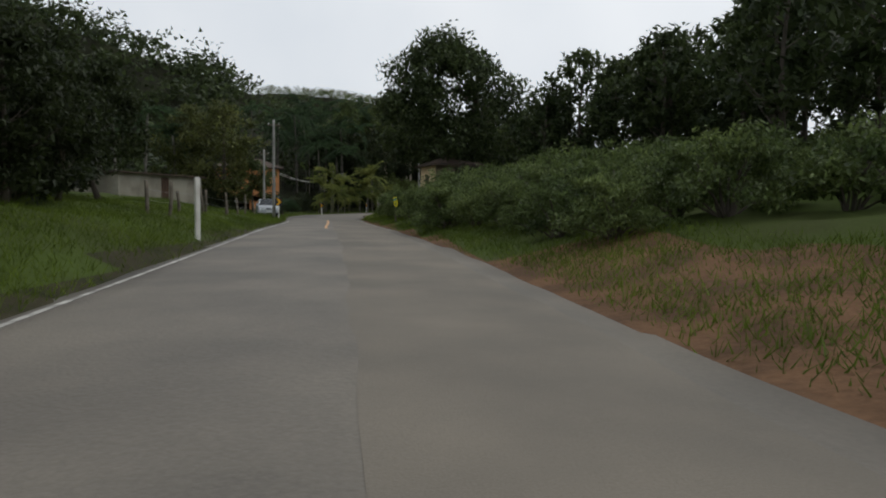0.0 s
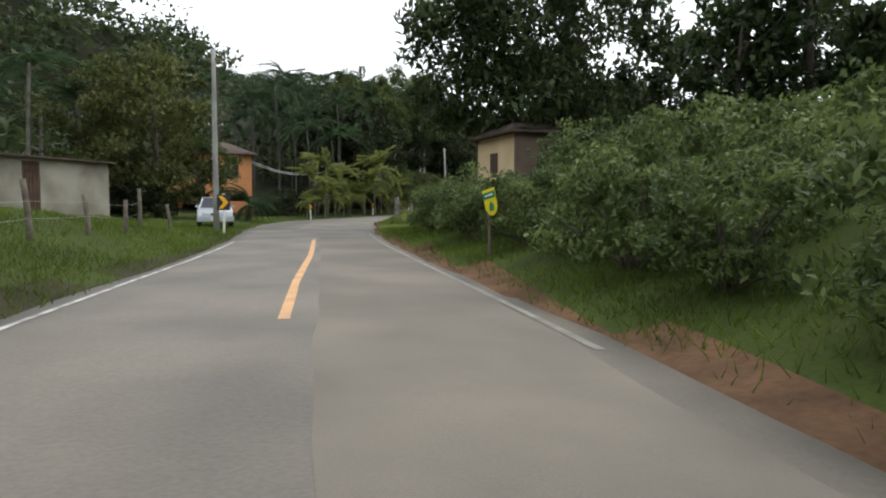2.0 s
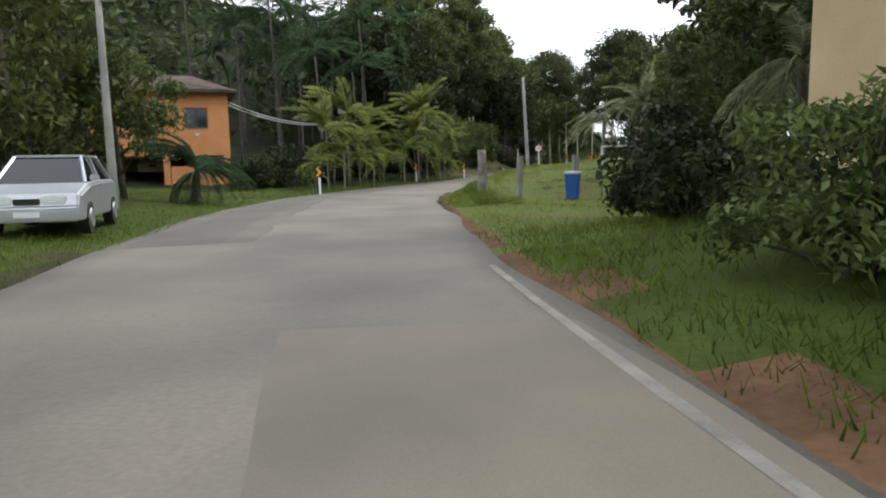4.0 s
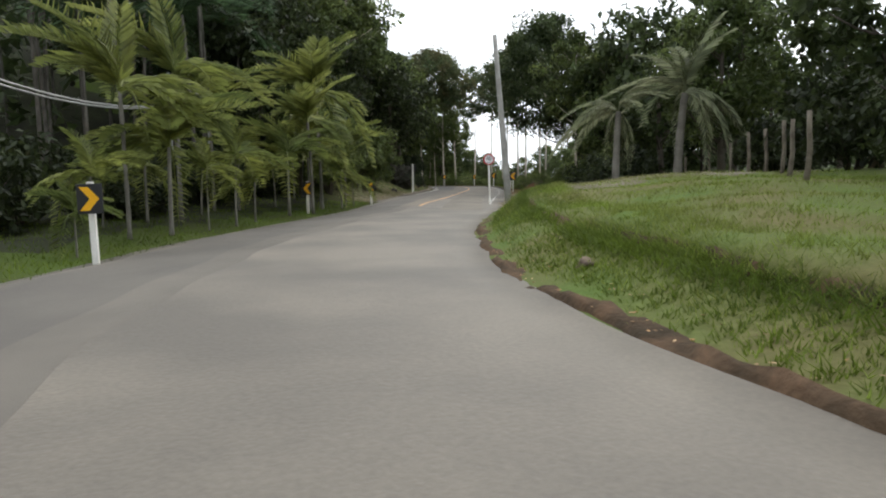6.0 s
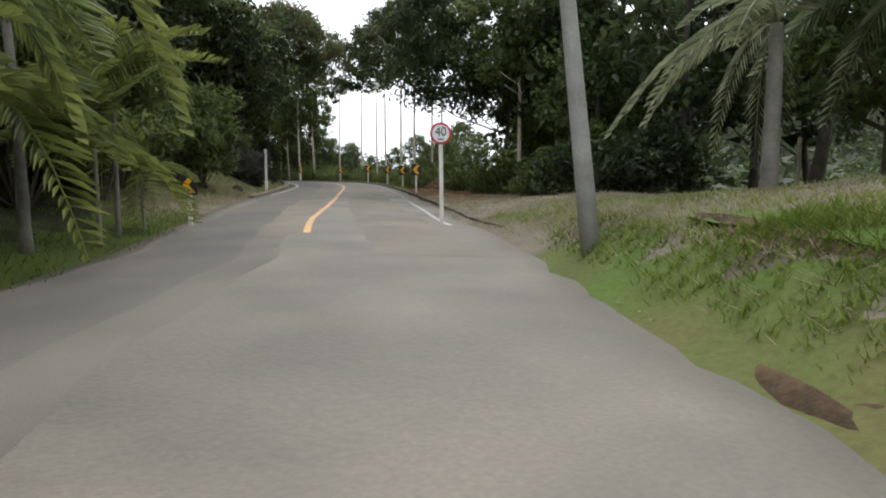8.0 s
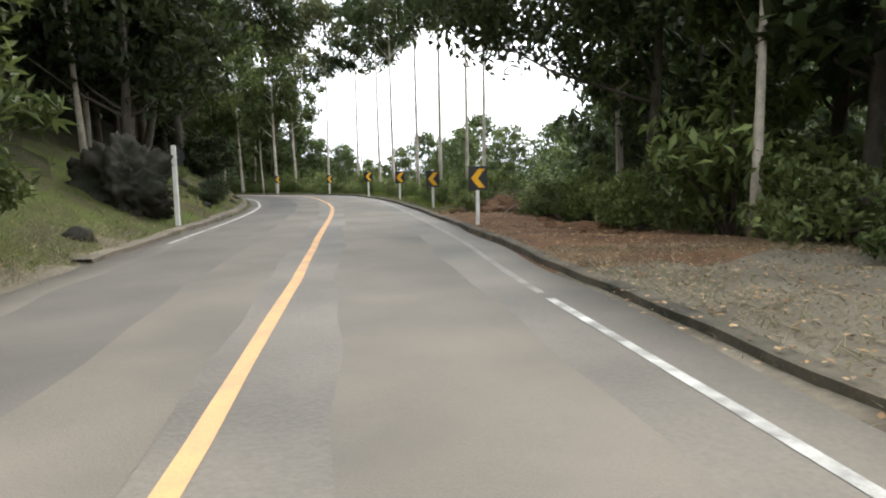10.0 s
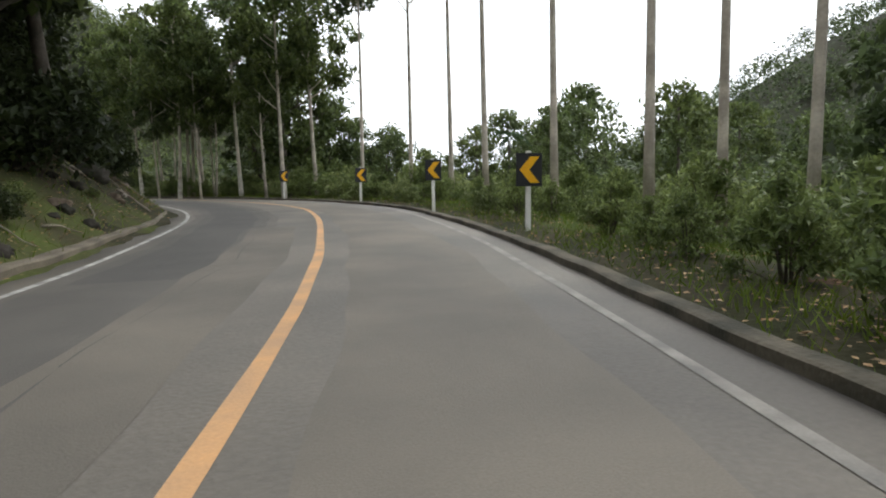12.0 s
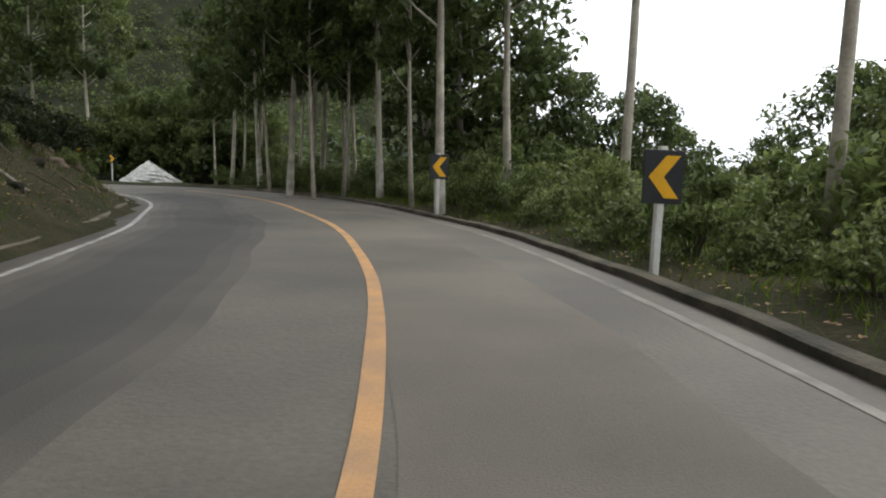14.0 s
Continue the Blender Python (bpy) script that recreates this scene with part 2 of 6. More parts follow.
pairs += [((19.5, 155.0), (26.0, 156.0)), ((18.3, 161.0), (24.5, 163.0)), ((15.6, 167.0), (21.0, 171.0)), ((11.5, 171.5), (15.5, 177.0)), ((4.0, 175.0), (6.0, 181.5)),
          ((-10.0, 178.0), (-9.0, 184.5)), ((-40.0, 180.0), (-40.0, 186.5))]


def road_z(y):
    return np.interp(y, [-60, 0, 30, 55, 75, 85, 95, 105, 115, 125, 140, 260], [0.02, 0.05, 0.06, 0.0, 0.03, 0.1, 0.22, 0.32, 0.44, 0.62, 0.82, 0.95])


def smooth_line(pts, step=0.5):
    """A Catmull-Rom line through the points, as an array with a point about every step."""
    p = np.asarray(pts, float)
    p = np.vstack([2 * p[0] - p[1], p, 2 * p[-1] - p[-2]])
    out = []
    for i in range(1, len(p) - 2):
        n = max(2, int(np.linalg.norm(p[i + 1] - p[i]) / step))
        for u in np.arange(n) / n:
            out.append(0.5 * (2 * p[i] + (p[i + 1] - p[i - 1]) * u + (2 * p[i - 1] - 5 * p[i] + 4 * p[i + 1] - p[i + 2]) * u**2 + (3 * p[i] - p[i - 1] - 3 * p[i + 1] + p[i + 2]) * u**3))
    return np.array(out + [p[-2]])


both = smooth_line([(*a, *b) for a, b in pairs])
LEFT, RIGHT = both[:, :2], both[:, 2:]
MID = (LEFT + RIGHT) / 2
ACROSS = RIGHT - LEFT
ACROSS /= np.linalg.norm(ACROSS, axis=1, keepdims=True)
HALF = np.abs(((RIGHT - LEFT) * ACROSS).sum(1)) / 2
ALONG = np.gradient(MID, axis=0)
ALONG /= np.linalg.norm(ALONG, axis=1, keepdims=True)
NORMAL = np.stack([ALONG[:, 1], -ALONG[:, 0]], 1)
HALFN = np.abs(((RIGHT - LEFT) * NORMAL).sum(1)) / 2
MZ = road_z(MID[:, 1])


BEND = int(np.argmax(MID[:, 1] > 171))


def road_place(y, off, side):
    """The place beside the road at about that y: off metres outside its left (-1) or right (1) line."""
    i = int(np.argmin(np.abs(MID[:BEND, 1] - y)))
    p = MID[i] + NORMAL[i] * side * (HALFN[i] + off)
    return float(p[0]), float(p[1])


def side_of(xy):
    """For places: index of the nearest point of the road's middle, the distance outside the edge line, and the side."""
    xy = np.atleast_2d(xy)
    idx, dist = np.empty(len(xy), int), np.empty(len(xy))
    for a in range(0, len(xy), 4000):
        d = np.linalg.norm(xy[a : a + 4000, None] - MID[None, ::2], axis=2)
        j = d.argmin(1)
        idx[a : a + 4000], dist[a : a + 4000] = j * 2, d[np.arange(len(j)), j]
    side = np.sign(((xy - MID[idx]) * NORMAL[idx]).sum(1))
    return idx, dist - HALFN[idx], side


DK = np.array([0, 0.5, 1.2, 2.5, 5, 10, 20, 45, 120, 400, 4000])
LEFT_BANK = {-60: (-.06, 0, .3, .6, .9, 1.2, 1.9, 5, 14, 20, 20), 20: (-.06, 0, .33, .72, 1.05, 1.35, 1.8, 4, 14, 20, 20), 45: (-.06, -.03, .08, .38, .85, 1.4, 1.6, 3, 14, 20, 20),
             58: (-.06, -.03, .0, .1, .2, .35, .6, 2, 12, 20, 20), 78: (-.06, -.03, .02, .1, .15, .2, .5, 2, 14, 20, 20), 92: (-.06, -.03, .05, .2, .5, 1.3, 3.5, 9, 24, 25, 20),
             102: (-.08, -.05, .05, .5, 1.9, 4.5, 8, 16, 30, 25, 20), 125: (-.08, -.05, .15, .9, 2.3, 4.8, 8, 16, 32, 25, 20), 142: (-.08, -.05, .4, 1.5, 3.2, 5.8, 9.5, 18, 34, 25, 20), 158: (-.08, -.05, .4, 1.5, 3.2, 5.8, 9.5, 18, 34, 25, 20),
             175: (-.08, -.05, .1, .8, 2.3, 5, 9, 18, 34, 25, 20)}
RIGHT_BANK = {-60: (-.06, -.02, .15, .45, .8, 1.3, 2.2, 3, 4, 6, 10), 14: (-.06, -.02, .15, .45, .95, 1.6, 2.8, 4, 5, 6, 10), 32: (-.06, -.02, .15, .5, 1.15, 2.2, 3.4, 4.4, 5, 6, 10), 40: (-.06, -.02, .15, .5, 1.15, 2.1, 3.0, 3.6, 5, 6, 10), 46: (-.06, -.03, .12, .4, 1.0, 1.7, 2.4, 3.2, 5, 6, 10), 54: (-.06, -.03, .05, .2, .4, .6, 1.2, 2.5, 4, 6, 10),
              60: (-.06, -.03, -.02, .02, .1, .2, .5, 1.5, 4, 6, 10), 64.5: (-.06, -.03, -.02, .08, .15, .3, .6, 1.5, 4, 6, 10), 67: (-.06, -.06, .12, .38, .5, .5, .7, 1.5, 4, 6, 10), 74: (-.06, -.08, .25, .6, .9, 1.05, 1.1, 1.5, 4, 6, 10),
              86: (-.06, -.02, .6, .95, 1.15, 1.25, 1.25, 1.2, 2, 4, 10), 95: (-.1, -.13, .2, .42, .55, .6, .4, -1, -6, -6, 0), 104: (-.1, -.15, .08, .1, .1, .0, -.8, -4, -12, -10, 0),
              118: (-.1, -.15, .08, .1, -.3, -1.4, -3.5, -8, -16, -12, 0), 175: (-.1, -.15, .08, .1, -.3, -1.2, -3, -8, -14, -12, 0)}
HILLS = [(-125, 60, 35, 60, 90), (-60, 215, 40, 55, 60), (5, 255, 38, 50, 45), (190, 190, 54, 66, 80), (60, 330, 16, 60, 60), (110, 60, 16, 45, 60)]


def bank(table, d, y):
    keys = sorted(table)
    prof = np.array([np.interp(d, DK, table[k]) for k in keys])
    yy = np.clip(y, keys[0], keys[-1])
    j = np.clip(np.searchsorted(keys, yy) - 1, 0, len(keys) - 2)
    ks = np.array(keys, float)
    u = (yy - ks[j]) / (ks[j + 1] - ks[j])
    u = u * u * (3 - 2 * u)
    n = np.arange(len(d))
    return prof[j, n] * (1 - u) + prof[j + 1, n] * u


def ground_z(xy):
    xy = np.atleast_2d(np.asarray(xy, float))
    i, d, side = side_of(xy)
    dd = np.maximum(d, 0)
    y = MID[i, 1]
    z = MZ[i] + np.where(side < 0, bank(LEFT_BANK, dd, y), bank(RIGHT_BANK, dd, y))
    x, yy = xy[:, 0], xy[:, 1]
    for hx, hy, h, sx, sy in HILLS:
        z += h * np.exp(-(((x - hx) / sx) ** 2) - ((yy - hy) / sy) ** 2) * np.clip((dd - 6) / 40, 0, 1)
    rough = np.clip((dd - 0.6) / 4, 0, 1)
    z += rough * (0.10 * np.sin(x * 0.9 + 1.3 * np.sin(yy * 0.31)) * np.cos(yy * 0.7 + 0.8 * np.sin(x * 0.23)) + 0.05 * np.sin(x * 2.3 + yy * 1.7))
    return np.where(d < 0.05, MZ[i] - 0.14, z)


def gz(x, y):
    return float(ground_z([(x, y)])[0])

# ---- ground ----


def lines(lo, hi, step, far):
    inner = np.arange(lo, hi + step, step)
    grow = step * 1.16 ** np.arange(1, 60)
    g = np.cumsum(grow)
    g = g[g < far]
    return np.concatenate([lo - g[::-1], inner, hi + g])


gx, gy = lines(-24, 44, 0.6, 3200), lines(-8, 190, 0.7, 3200)
GX, GY = np.meshgrid(gx, gy)
pts = np.stack([GX.ravel(), GY.ravel()], 1)
hz = ground_z(pts)
nx, ny = len(gx), len(gy)
ii = (np.arange(ny - 1)[:, None] * nx + np.arange(nx - 1)[None]).ravel()
me = quick_mesh("ground", np.column_stack([pts, hz]), np.stack([ii, ii + 1, ii + nx + 1, ii + nx], 1), M_GROUND)
me.materials.append(M_EARTH)
me.materials.append(M_DRY)
me.materials.append(M_FOREST)
me.materials.append(M_BANK)
me.materials.append(M_FIELD)
me.materials.append(M_MOSS)
fc = pts[ii] + 0.35
fi, fd, fs = side_of(fc)
fy = MID[fi, 1]
kind = np.zeros(len(ii), np.int32)
wob = 0.5 * np.sin(fc[:, 0] * 1.3) * np.cos(fc[:, 1] * 0.9)
kind[(fd > 16 + 6 * wob) & ((fs > 0) | (fy < 50) | (fy > 96) | (fd > 34))] = 3
kind[(fs > 0) & (fd > 5.5 + 2 * wob) & (fy > 100)] = 3
kind[(fs > 0) & (fy > 54) & (fy < 90) & (fd < 22)] = 5
kind[(fs < 0) & (fd > 1.9 + wob) & (fy > 75) & (fy < 98)] = 3
kind[(fs > 0) & (fd < 0.8 + 0.5 * wob) & (fy < 54)] = 1
# Strip of dark soil by the left line, also painting in the gutter's shadow.
kind[(fs < 0) & (fd < 0.75 + 0.5 * wob) & (fy < 56)] = 4
# Red earth colour here paints in an orange-brown reflection over the verge.
kind[(fs > 0) & (fd < 3.4 + wob) & (fy < 13)] = 1
kind[(fs > 0) & (fd < 0.5) & (fy > 55) & (fy < 66)] = 1
kind[(fs > 0) & (fd < 7 + 2 * wob) & (fy > 105) & (fy < 124)] = 1
kind[(fs > 0) & (fd < 2.2 + wob) & (fy >= 120)] = 4
kind[(fs > 0) & (fd > 0.9) & (fd < 9 + 2 * wob) & (fy > 88) & (fy < 106)] = 2
kind[(fs > 0) & (fd > 1.2) & (fd < 11 + 2 * wob) & (fy > 83 + 2 * wob) & (fy <= 89)] = 2
kind[(fs > 0) & (fd < 1.4) & (fy > 89) & (fy < 106)] = 2
kind[(fs < 0) & (fd < 9) & (fy > 97) & (fc[:, 1] < 186)] = 4
kind[(fs < 0) & (fd < 5 + 2 * wob) & (fy > 95) & (fy < 134 + 8 * wob)] = 6
kind[(fs < 0) & (fd < 1.2 + wob) & (fy > 97) & (fy < 112)] = 2
me.polygons.foreach_set("material_index", kind)
me.shade_smooth()
tagged(new("ground", me), "grassy verges, earth banks and wooded hillsides", "ground", kind="structure")

# ---- road ----


def strip(name, i0, i1, offs, lift, mat, label, category="road", skirt=0.0):
    """A strip along the road between two columns of offsets from its middle; offs(i) gives the columns."""
    cols = [np.asarray(offs(i), float) for i in range(i0, i1 + 1)]
    k = len(cols[0])
    vs, fs = [], []
    for n, i in enumerate(range(i0, i1 + 1)):
        for o in cols[n]:
            p = MID[i] + NORMAL[i] * o
            crown = 0.05 * max(0.0, 1 - (o / (HALFN[i] + 0.3)) ** 2)
            vs.append((p[0], p[1], MZ[i] + crown - 0.04 + lift))
        if skirt:
            for o in (cols[n][0], cols[n][-1]):
                p = MID[i] + NORMAL[i] * o
                vs.append((p[0], p[1], MZ[i] - skirt))
    w = k + (2 if skirt else 0)
    for n in range(i1 - i0):
        a, b = n * w, (n + 1) * w
        for c in range(k - 1):
            fs.append((a + c, a + c + 1, b + c + 1, b + c))
        if skirt:
            fs.append((a + k, a, b, b + k))
            fs.append((a + k - 1, a + k + 1, b + k + 1, b + k - 1))
    return tagged(mesh_object(name, vs, fs, mat, smooth=True), label, category, kind="structure")


def at_y(y):
    return int(np.argmin(np.abs(MID[:BEND, 1] - y)))


def asphalt_cols(i):
    y = MID[i, 1]
    wide = float(np.interp(y, [90, 98], [0.3, 0.62])) + 0.1 * math.sin(y * 0.8) * math.sin(y * 0.37 + 1)
    h = HALFN[i] + wide
    return np.linspace(-h, h, 11)


N = len(MID) - 1
strip("road", 0, N, asphalt_cols, 0.0, M_ASPHALT, "worn grey asphalt two-lane country road", skirt=0.25)


def band(name, y0, y1, c, w, mat, label, lift=0.006, edge=0, shift=lambda y: 0.0, wobble=0.004):
    """A painted or patched band: c metres from the middle (edge 0) or from an edge line (edge -1 or 1)."""
    i0, i1 = at_y(y0), at_y(y1) if y1 < 172 else N
    return strip(name, i0, i1, lambda i: np.linspace(edge * HALFN[i] + c + shift(MID[i, 1]) - w / 2 - wobble * math.sin(i * 0.31) - wobble * 0.6 * math.sin(i * 0.83 + 1), edge * HALFN[i] + c + shift(MID[i, 1]) + w / 2 + wobble * math.sin(i * 0.27 + 2) + wobble * 0.6 * math.sin(i * 0.71), 7 if w > 0.5 else 2), lift, mat, label, "road marking")


band("asphalt_patch", 92, 133, -0.75, 1.0, M_PATCH, "pale resurfaced strip in the asphalt", 0.003, wobble=0.035)
# Overlaid bands that darken the left lane in steps.
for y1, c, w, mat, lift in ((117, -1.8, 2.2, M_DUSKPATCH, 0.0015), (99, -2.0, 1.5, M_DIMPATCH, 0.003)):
    band("asphalt_patch", 56, y1, c, w, mat, "darker asphalt along the outer lane", lift, wobble=0.08)
band("asphalt_patch", -50, 50, 1.5, 2.3, M_PATCH, "dusty pale right lane of the asphalt", 0.003, wobble=0.03)
# Nested bands, each narrower and darker, for a soft-edged dark lane.
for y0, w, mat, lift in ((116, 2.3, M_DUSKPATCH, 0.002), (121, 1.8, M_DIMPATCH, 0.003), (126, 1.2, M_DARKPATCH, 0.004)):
    band("asphalt_patch", y0, 168, -1.9, w, mat, "darker asphalt along the inner lane", lift, wobble=0.06)
band("asphalt_patch", 89, 166, 1.55, 1.7, M_PATCH, "dusty brown right lane of the bend", 0.003, wobble=0.04)
band("white_edge_line", -55, 46.5, 0.0, 0.09, M_WHITE_LINE, "worn white edge line", edge=-1)
band("white_edge_line", 29, 53, 0.0, 0.10, M_FADED_LINE, "faded dusty edge line", edge=1)
band("white_edge_line", 94, 104.5, 0.0, 0.11, M_WHITE_LINE, "worn white edge line", edge=1)
band("white_edge_line", 104.8, 170, 0.0, 0.11, M_FADED_LINE, "faded dusty edge line", edge=1)
band("white_edge_line", 112, 170, 0.0, 0.11, M_WHITE_LINE, "worn white edge line", edge=-1)
CENTRE = lambda y: float(np.interp(y, [34, 40, 47, 90, 96, 101, 106, 112, 118, 124, 130, 137, 141, 145, 156, 166, 175], [0, 0.14, 0.2, -0.4, -0.3, -0.02, 0.15, 0.12, 0.2, 0.27, 0.22, 0.36, 0.55, 0.68, 0.62, 0.4, 0.0]))
band("yellow_centre_line", 30.7, 47, 0.0, 0.13, M_YELLOW_LINE, "worn yellow centre line", shift=CENTRE)
band("yellow_centre_line", 92.5, 170, 0.0, 0.14, M_YELLOW_LINE, "worn yellow centre line", shift=CENTRE)


def kerb(name, y0, y1, side, gap, w, h, mat, label):
    """A kerb along one side; gap(y): metres from the edge line to its face."""
    i0, i1 = at_y(y0), at_y(y1) if y1 < 172 else N - 90
    vs, fs = [], []
    for n, i in enumerate(range(i0, i1 + 1)):
        grow = min(1.0, 0.5 + n / 60)
        wave = 0.015 * math.sin(i * 0.37) + 0.012 * math.sin(i * 1.1)
        off = gap(MID[i, 1])
        for o, z in ((off, -0.3), (off, grow * h * 0.8 + wave * 0.4), (off + 0.04, grow * h + wave * 0.4), (off + w - 0.04, grow * h + wave * 0.5), (off + w, grow * h * 0.7), (off + w, -0.3)):
            p = MID[i] + NORMAL[i] * side * (HALFN[i] + o + wave)
            vs.append((p[0], p[1], MZ[i] + z))
        if n:
            a, b = (n - 1) * 6, n * 6
            fs += [(a + c, a + c + 1, b + c + 1, b + c) for c in range(5)]
    return tagged(mesh_object(name, vs, fs, mat), label, "kerb", kind="structure")


kerb("kerb_right", 80, 171, 1, lambda y: float(np.interp(y, [80, 105, 115, 125, 135], [0.74, 0.8, 0.62, 0.5, 0.4])), 0.24, 0.06, M_KERB, "dark mossy concrete kerb with leaf litter")
kerb("kerb_left", 109, 171, -1, lambda y: float(np.interp(y, [109, 118, 130], [0.45, 0.5, 0.62])), 0.34, 0.10, M_KERB_PALE, "weathered pale concrete kerb")



def earth_strip(name, y0, y1, profile, mat, label, seed, rough=0.03):
    """A lumpy strip along the right verge; profile(y): offsets past the edge line and heights above the ground there."""
    rs = np.random.default_rng(seed)
    i0, i1 = at_y(y0), at_y(y1)
    vs, fs = [], []
    for n, i in enumerate(range(i0, i1 + 1)):
        ease = min(1.0, n / 12, (i1 - i) / 12)
        row = profile(MID[i, 1])
        for c, (o, z) in enumerate(row):
            end = c in (0, len(row) - 1)
            o += rough * (1.0 * math.sin(i * 0.47 + seed) + 0.8 * math.sin(i * 1.13 + 2 * seed) + rs.normal() * 0.5)
            p = MID[i] + NORMAL[i] * (HALFN[i] + o)
            vs.append((p[0], p[1], gz(p[0], p[1]) + (z if end else z * ease + 0.6 * rough * rs.normal())))
        k = len(row)
        if n:
            fs += [((n - 1) * k + c, (n - 1) * k + c + 1, n * k + c + 1, n * k + c) for c in range(k - 1)]
    return tagged(mesh_object(name, vs, fs, mat, smooth=True), label, "ground", kind="structure")


M_CUT = material("damp_brown_earth", (0.105, 0.066, 0.040), (0.045, 0.034, 0.022), 2.2, 0.95, 1.0, 16.0, fine=0.45, spec=0.1)
STEP = lambda y: float(np.interp(y, [62, 68, 76, 84, 90], [2.2, 1.75, 1.6, 1.35, 1.3]))
earth_strip("earth_edge", 63, 85, lambda y: ((0.27, -0.02), (0.33, 0.05 + 0.03 * math.sin(1.9 * y)), (0.41, 0.07 + 0.04 * math.sin(1.9 * y)), (0.5, 0.05), (0.62 + 0.08 * math.sin(1.3 * y), -0.05)), M_CUT, "crumbling damp earth edge beside the asphalt", 1, 0.035)
earth_strip("earth_step", 63, 87, lambda y: ((STEP(y) - 0.05, -0.05), (STEP(y) + 0.03, 0.03), (STEP(y) + 0.07, 0.07 + 0.03 * math.sin(2.3 * y)), (STEP(y) + 0.14, 0.10), (STEP(y) + 0.3, 0.06)), M_CUT, "low mossy earth step in the grassy bank", 2, 0.04)
earth_strip("earth_terrace", 63, 87, lambda y: ((STEP(y) + 0.1, 0.05), (STEP(y) + 0.16, 0.125), (STEP(y) + 0.5, 0.11), (STEP(y) + 0.85, 0.05), (STEP(y) + 1.3, -0.06)), M_FIELD, "grassy terrace above a low earth step", 3, 0.03)

# ---- plants: each kind built once or a few times, then copied ----


def broad_tree(height, spread, bare, mat_leaf, mat_bark, seed, clumps=26, per=80, leaf=(0.34, 0.17), girth=0.22, flat=0.75, clump_r=None, reach=(0.0, 0.0), crook=0.03):
    """A tree with a bent tapered trunk, limbs and a crown of clumps. bare: share of the height below the crown. Returns trunk and crown meshes."""
    rs = np.random.default_rng(seed)
    bend = rs.normal(size=2) * height * crook
    hs = np.linspace(0, height * 0.86, 8)
    spine = np.array([(bend[0] * math.sin(h / height * 2.6), bend[1] * math.sin(h / height * 3.1), h) for h in hs])
    chunks = [tube(spine, np.interp(hs, [0, height * 0.06, height * 0.86], [girth * 1.2, girth, girth * 0.3]), 9)]
    lo, hi = bare * height, height
    cs = []
    for k in range(clumps):
        a = 2.399 * k + rs.uniform(-0.5, 0.5)
        u = (k + 0.5) / clumps
        zz = lo + (hi - lo) * (0.06 + 0.9 * u)
        belt = math.sin(math.pi * min(0.97, 0.12 + 0.86 * u)) ** flat
        r = spread * belt * rs.uniform(0.35, 1.05)
        cs.append((r * math.cos(a) + reach[0], r * math.sin(a) + reach[1], zz + rs.uniform(-0.4, 0.4)))
    cs = np.array(cs)
    for c in cs[:: max(1, clumps // 11)]:
        root = max(lo * 0.75, c[2] - (0.5 + 0.55 * math.hypot(c[0], c[1])))
        root = min(root, height * 0.8)
        p0 = np.array([np.interp(root, hs, spine[:, q]) for q in range(3)])
        m1 = p0 * 0.55 + c * 0.45 + (0, 0, -0.05 * np.linalg.norm(c - p0))
        g = girth * 0.42 * (1 - 0.5 * root / height)
        chunks.append(tube([p0, m1, c], [g, g * 0.65, g * 0.2], 6))
    v, f = join(*chunks)
    trunk = bpy.data.meshes.new("trunk")
    trunk.from_pydata([tuple(map(float, q)) for q in v], [], f)
    trunk.materials.append(mat_bark)
    trunk.shade_smooth()
    base_r = clump_r or spread * 0.31
    pl = crown_places(cs, base_r * rs.uniform(0.6, 1.25, len(cs)), per, rs)
    lv, lt = leaf_arrays(pl, leaf[0], leaf[1], rs=rs, droop=0.35)
    return trunk, quick_mesh("crown", lv, lt, mat_leaf)


def whitewash_mesh(height, girth, seed):
    """A band of old limewash round the foot of such a tree's trunk."""
    bend = np.random.default_rng(seed).normal(size=2) * height * 0.03
    hs = np.linspace(0.0, 1.5, 6)
    path = [(bend[0] * math.sin(h / height * 2.6), bend[1] * math.sin(h / height * 3.1), h) for h in hs]
    knots = np.linspace(0, height * 0.86, 8)
    path = np.array([[np.interp(h, knots, [bend[q] * math.sin(k / height * (2.6, 3.1)[q]) for k in knots]) for q in range(2)] + [h] for h in hs])
    v, f = tube(path, 0.012 + np.interp(np.interp(hs, knots, knots), [0, height * 0.123], [girth * 1.2, girth * 1.0]), 12, cap=False)
    me = bpy.data.meshes.new("whitewash")
    me.from_pydata([tuple(map(float, q)) for q in v], [], f)
    me.materials.append(M_LIME)
    me.shade_smooth()
    return me


def plant(name, meshes, label, category, x, y, scale=1.0, turn=0.0, group="", lean=0.0, sink=0.05, tall=1.0):
    """A plant at a place on the ground; meshes: pairs of part name and mesh."""
    top = thing(name, label, category, group=group)
    top.matrix_basis = Matrix.Translation((x, y, gz(x, y) - sink)) @ Euler((radians(lean), 0, radians(turn))).to_matrix().to_4x4() @ Matrix.Diagonal((scale, scale, scale * tall, 1))
    for pname, me in meshes:
        ob = new(pname, me)
        ob.parent = top
    return top


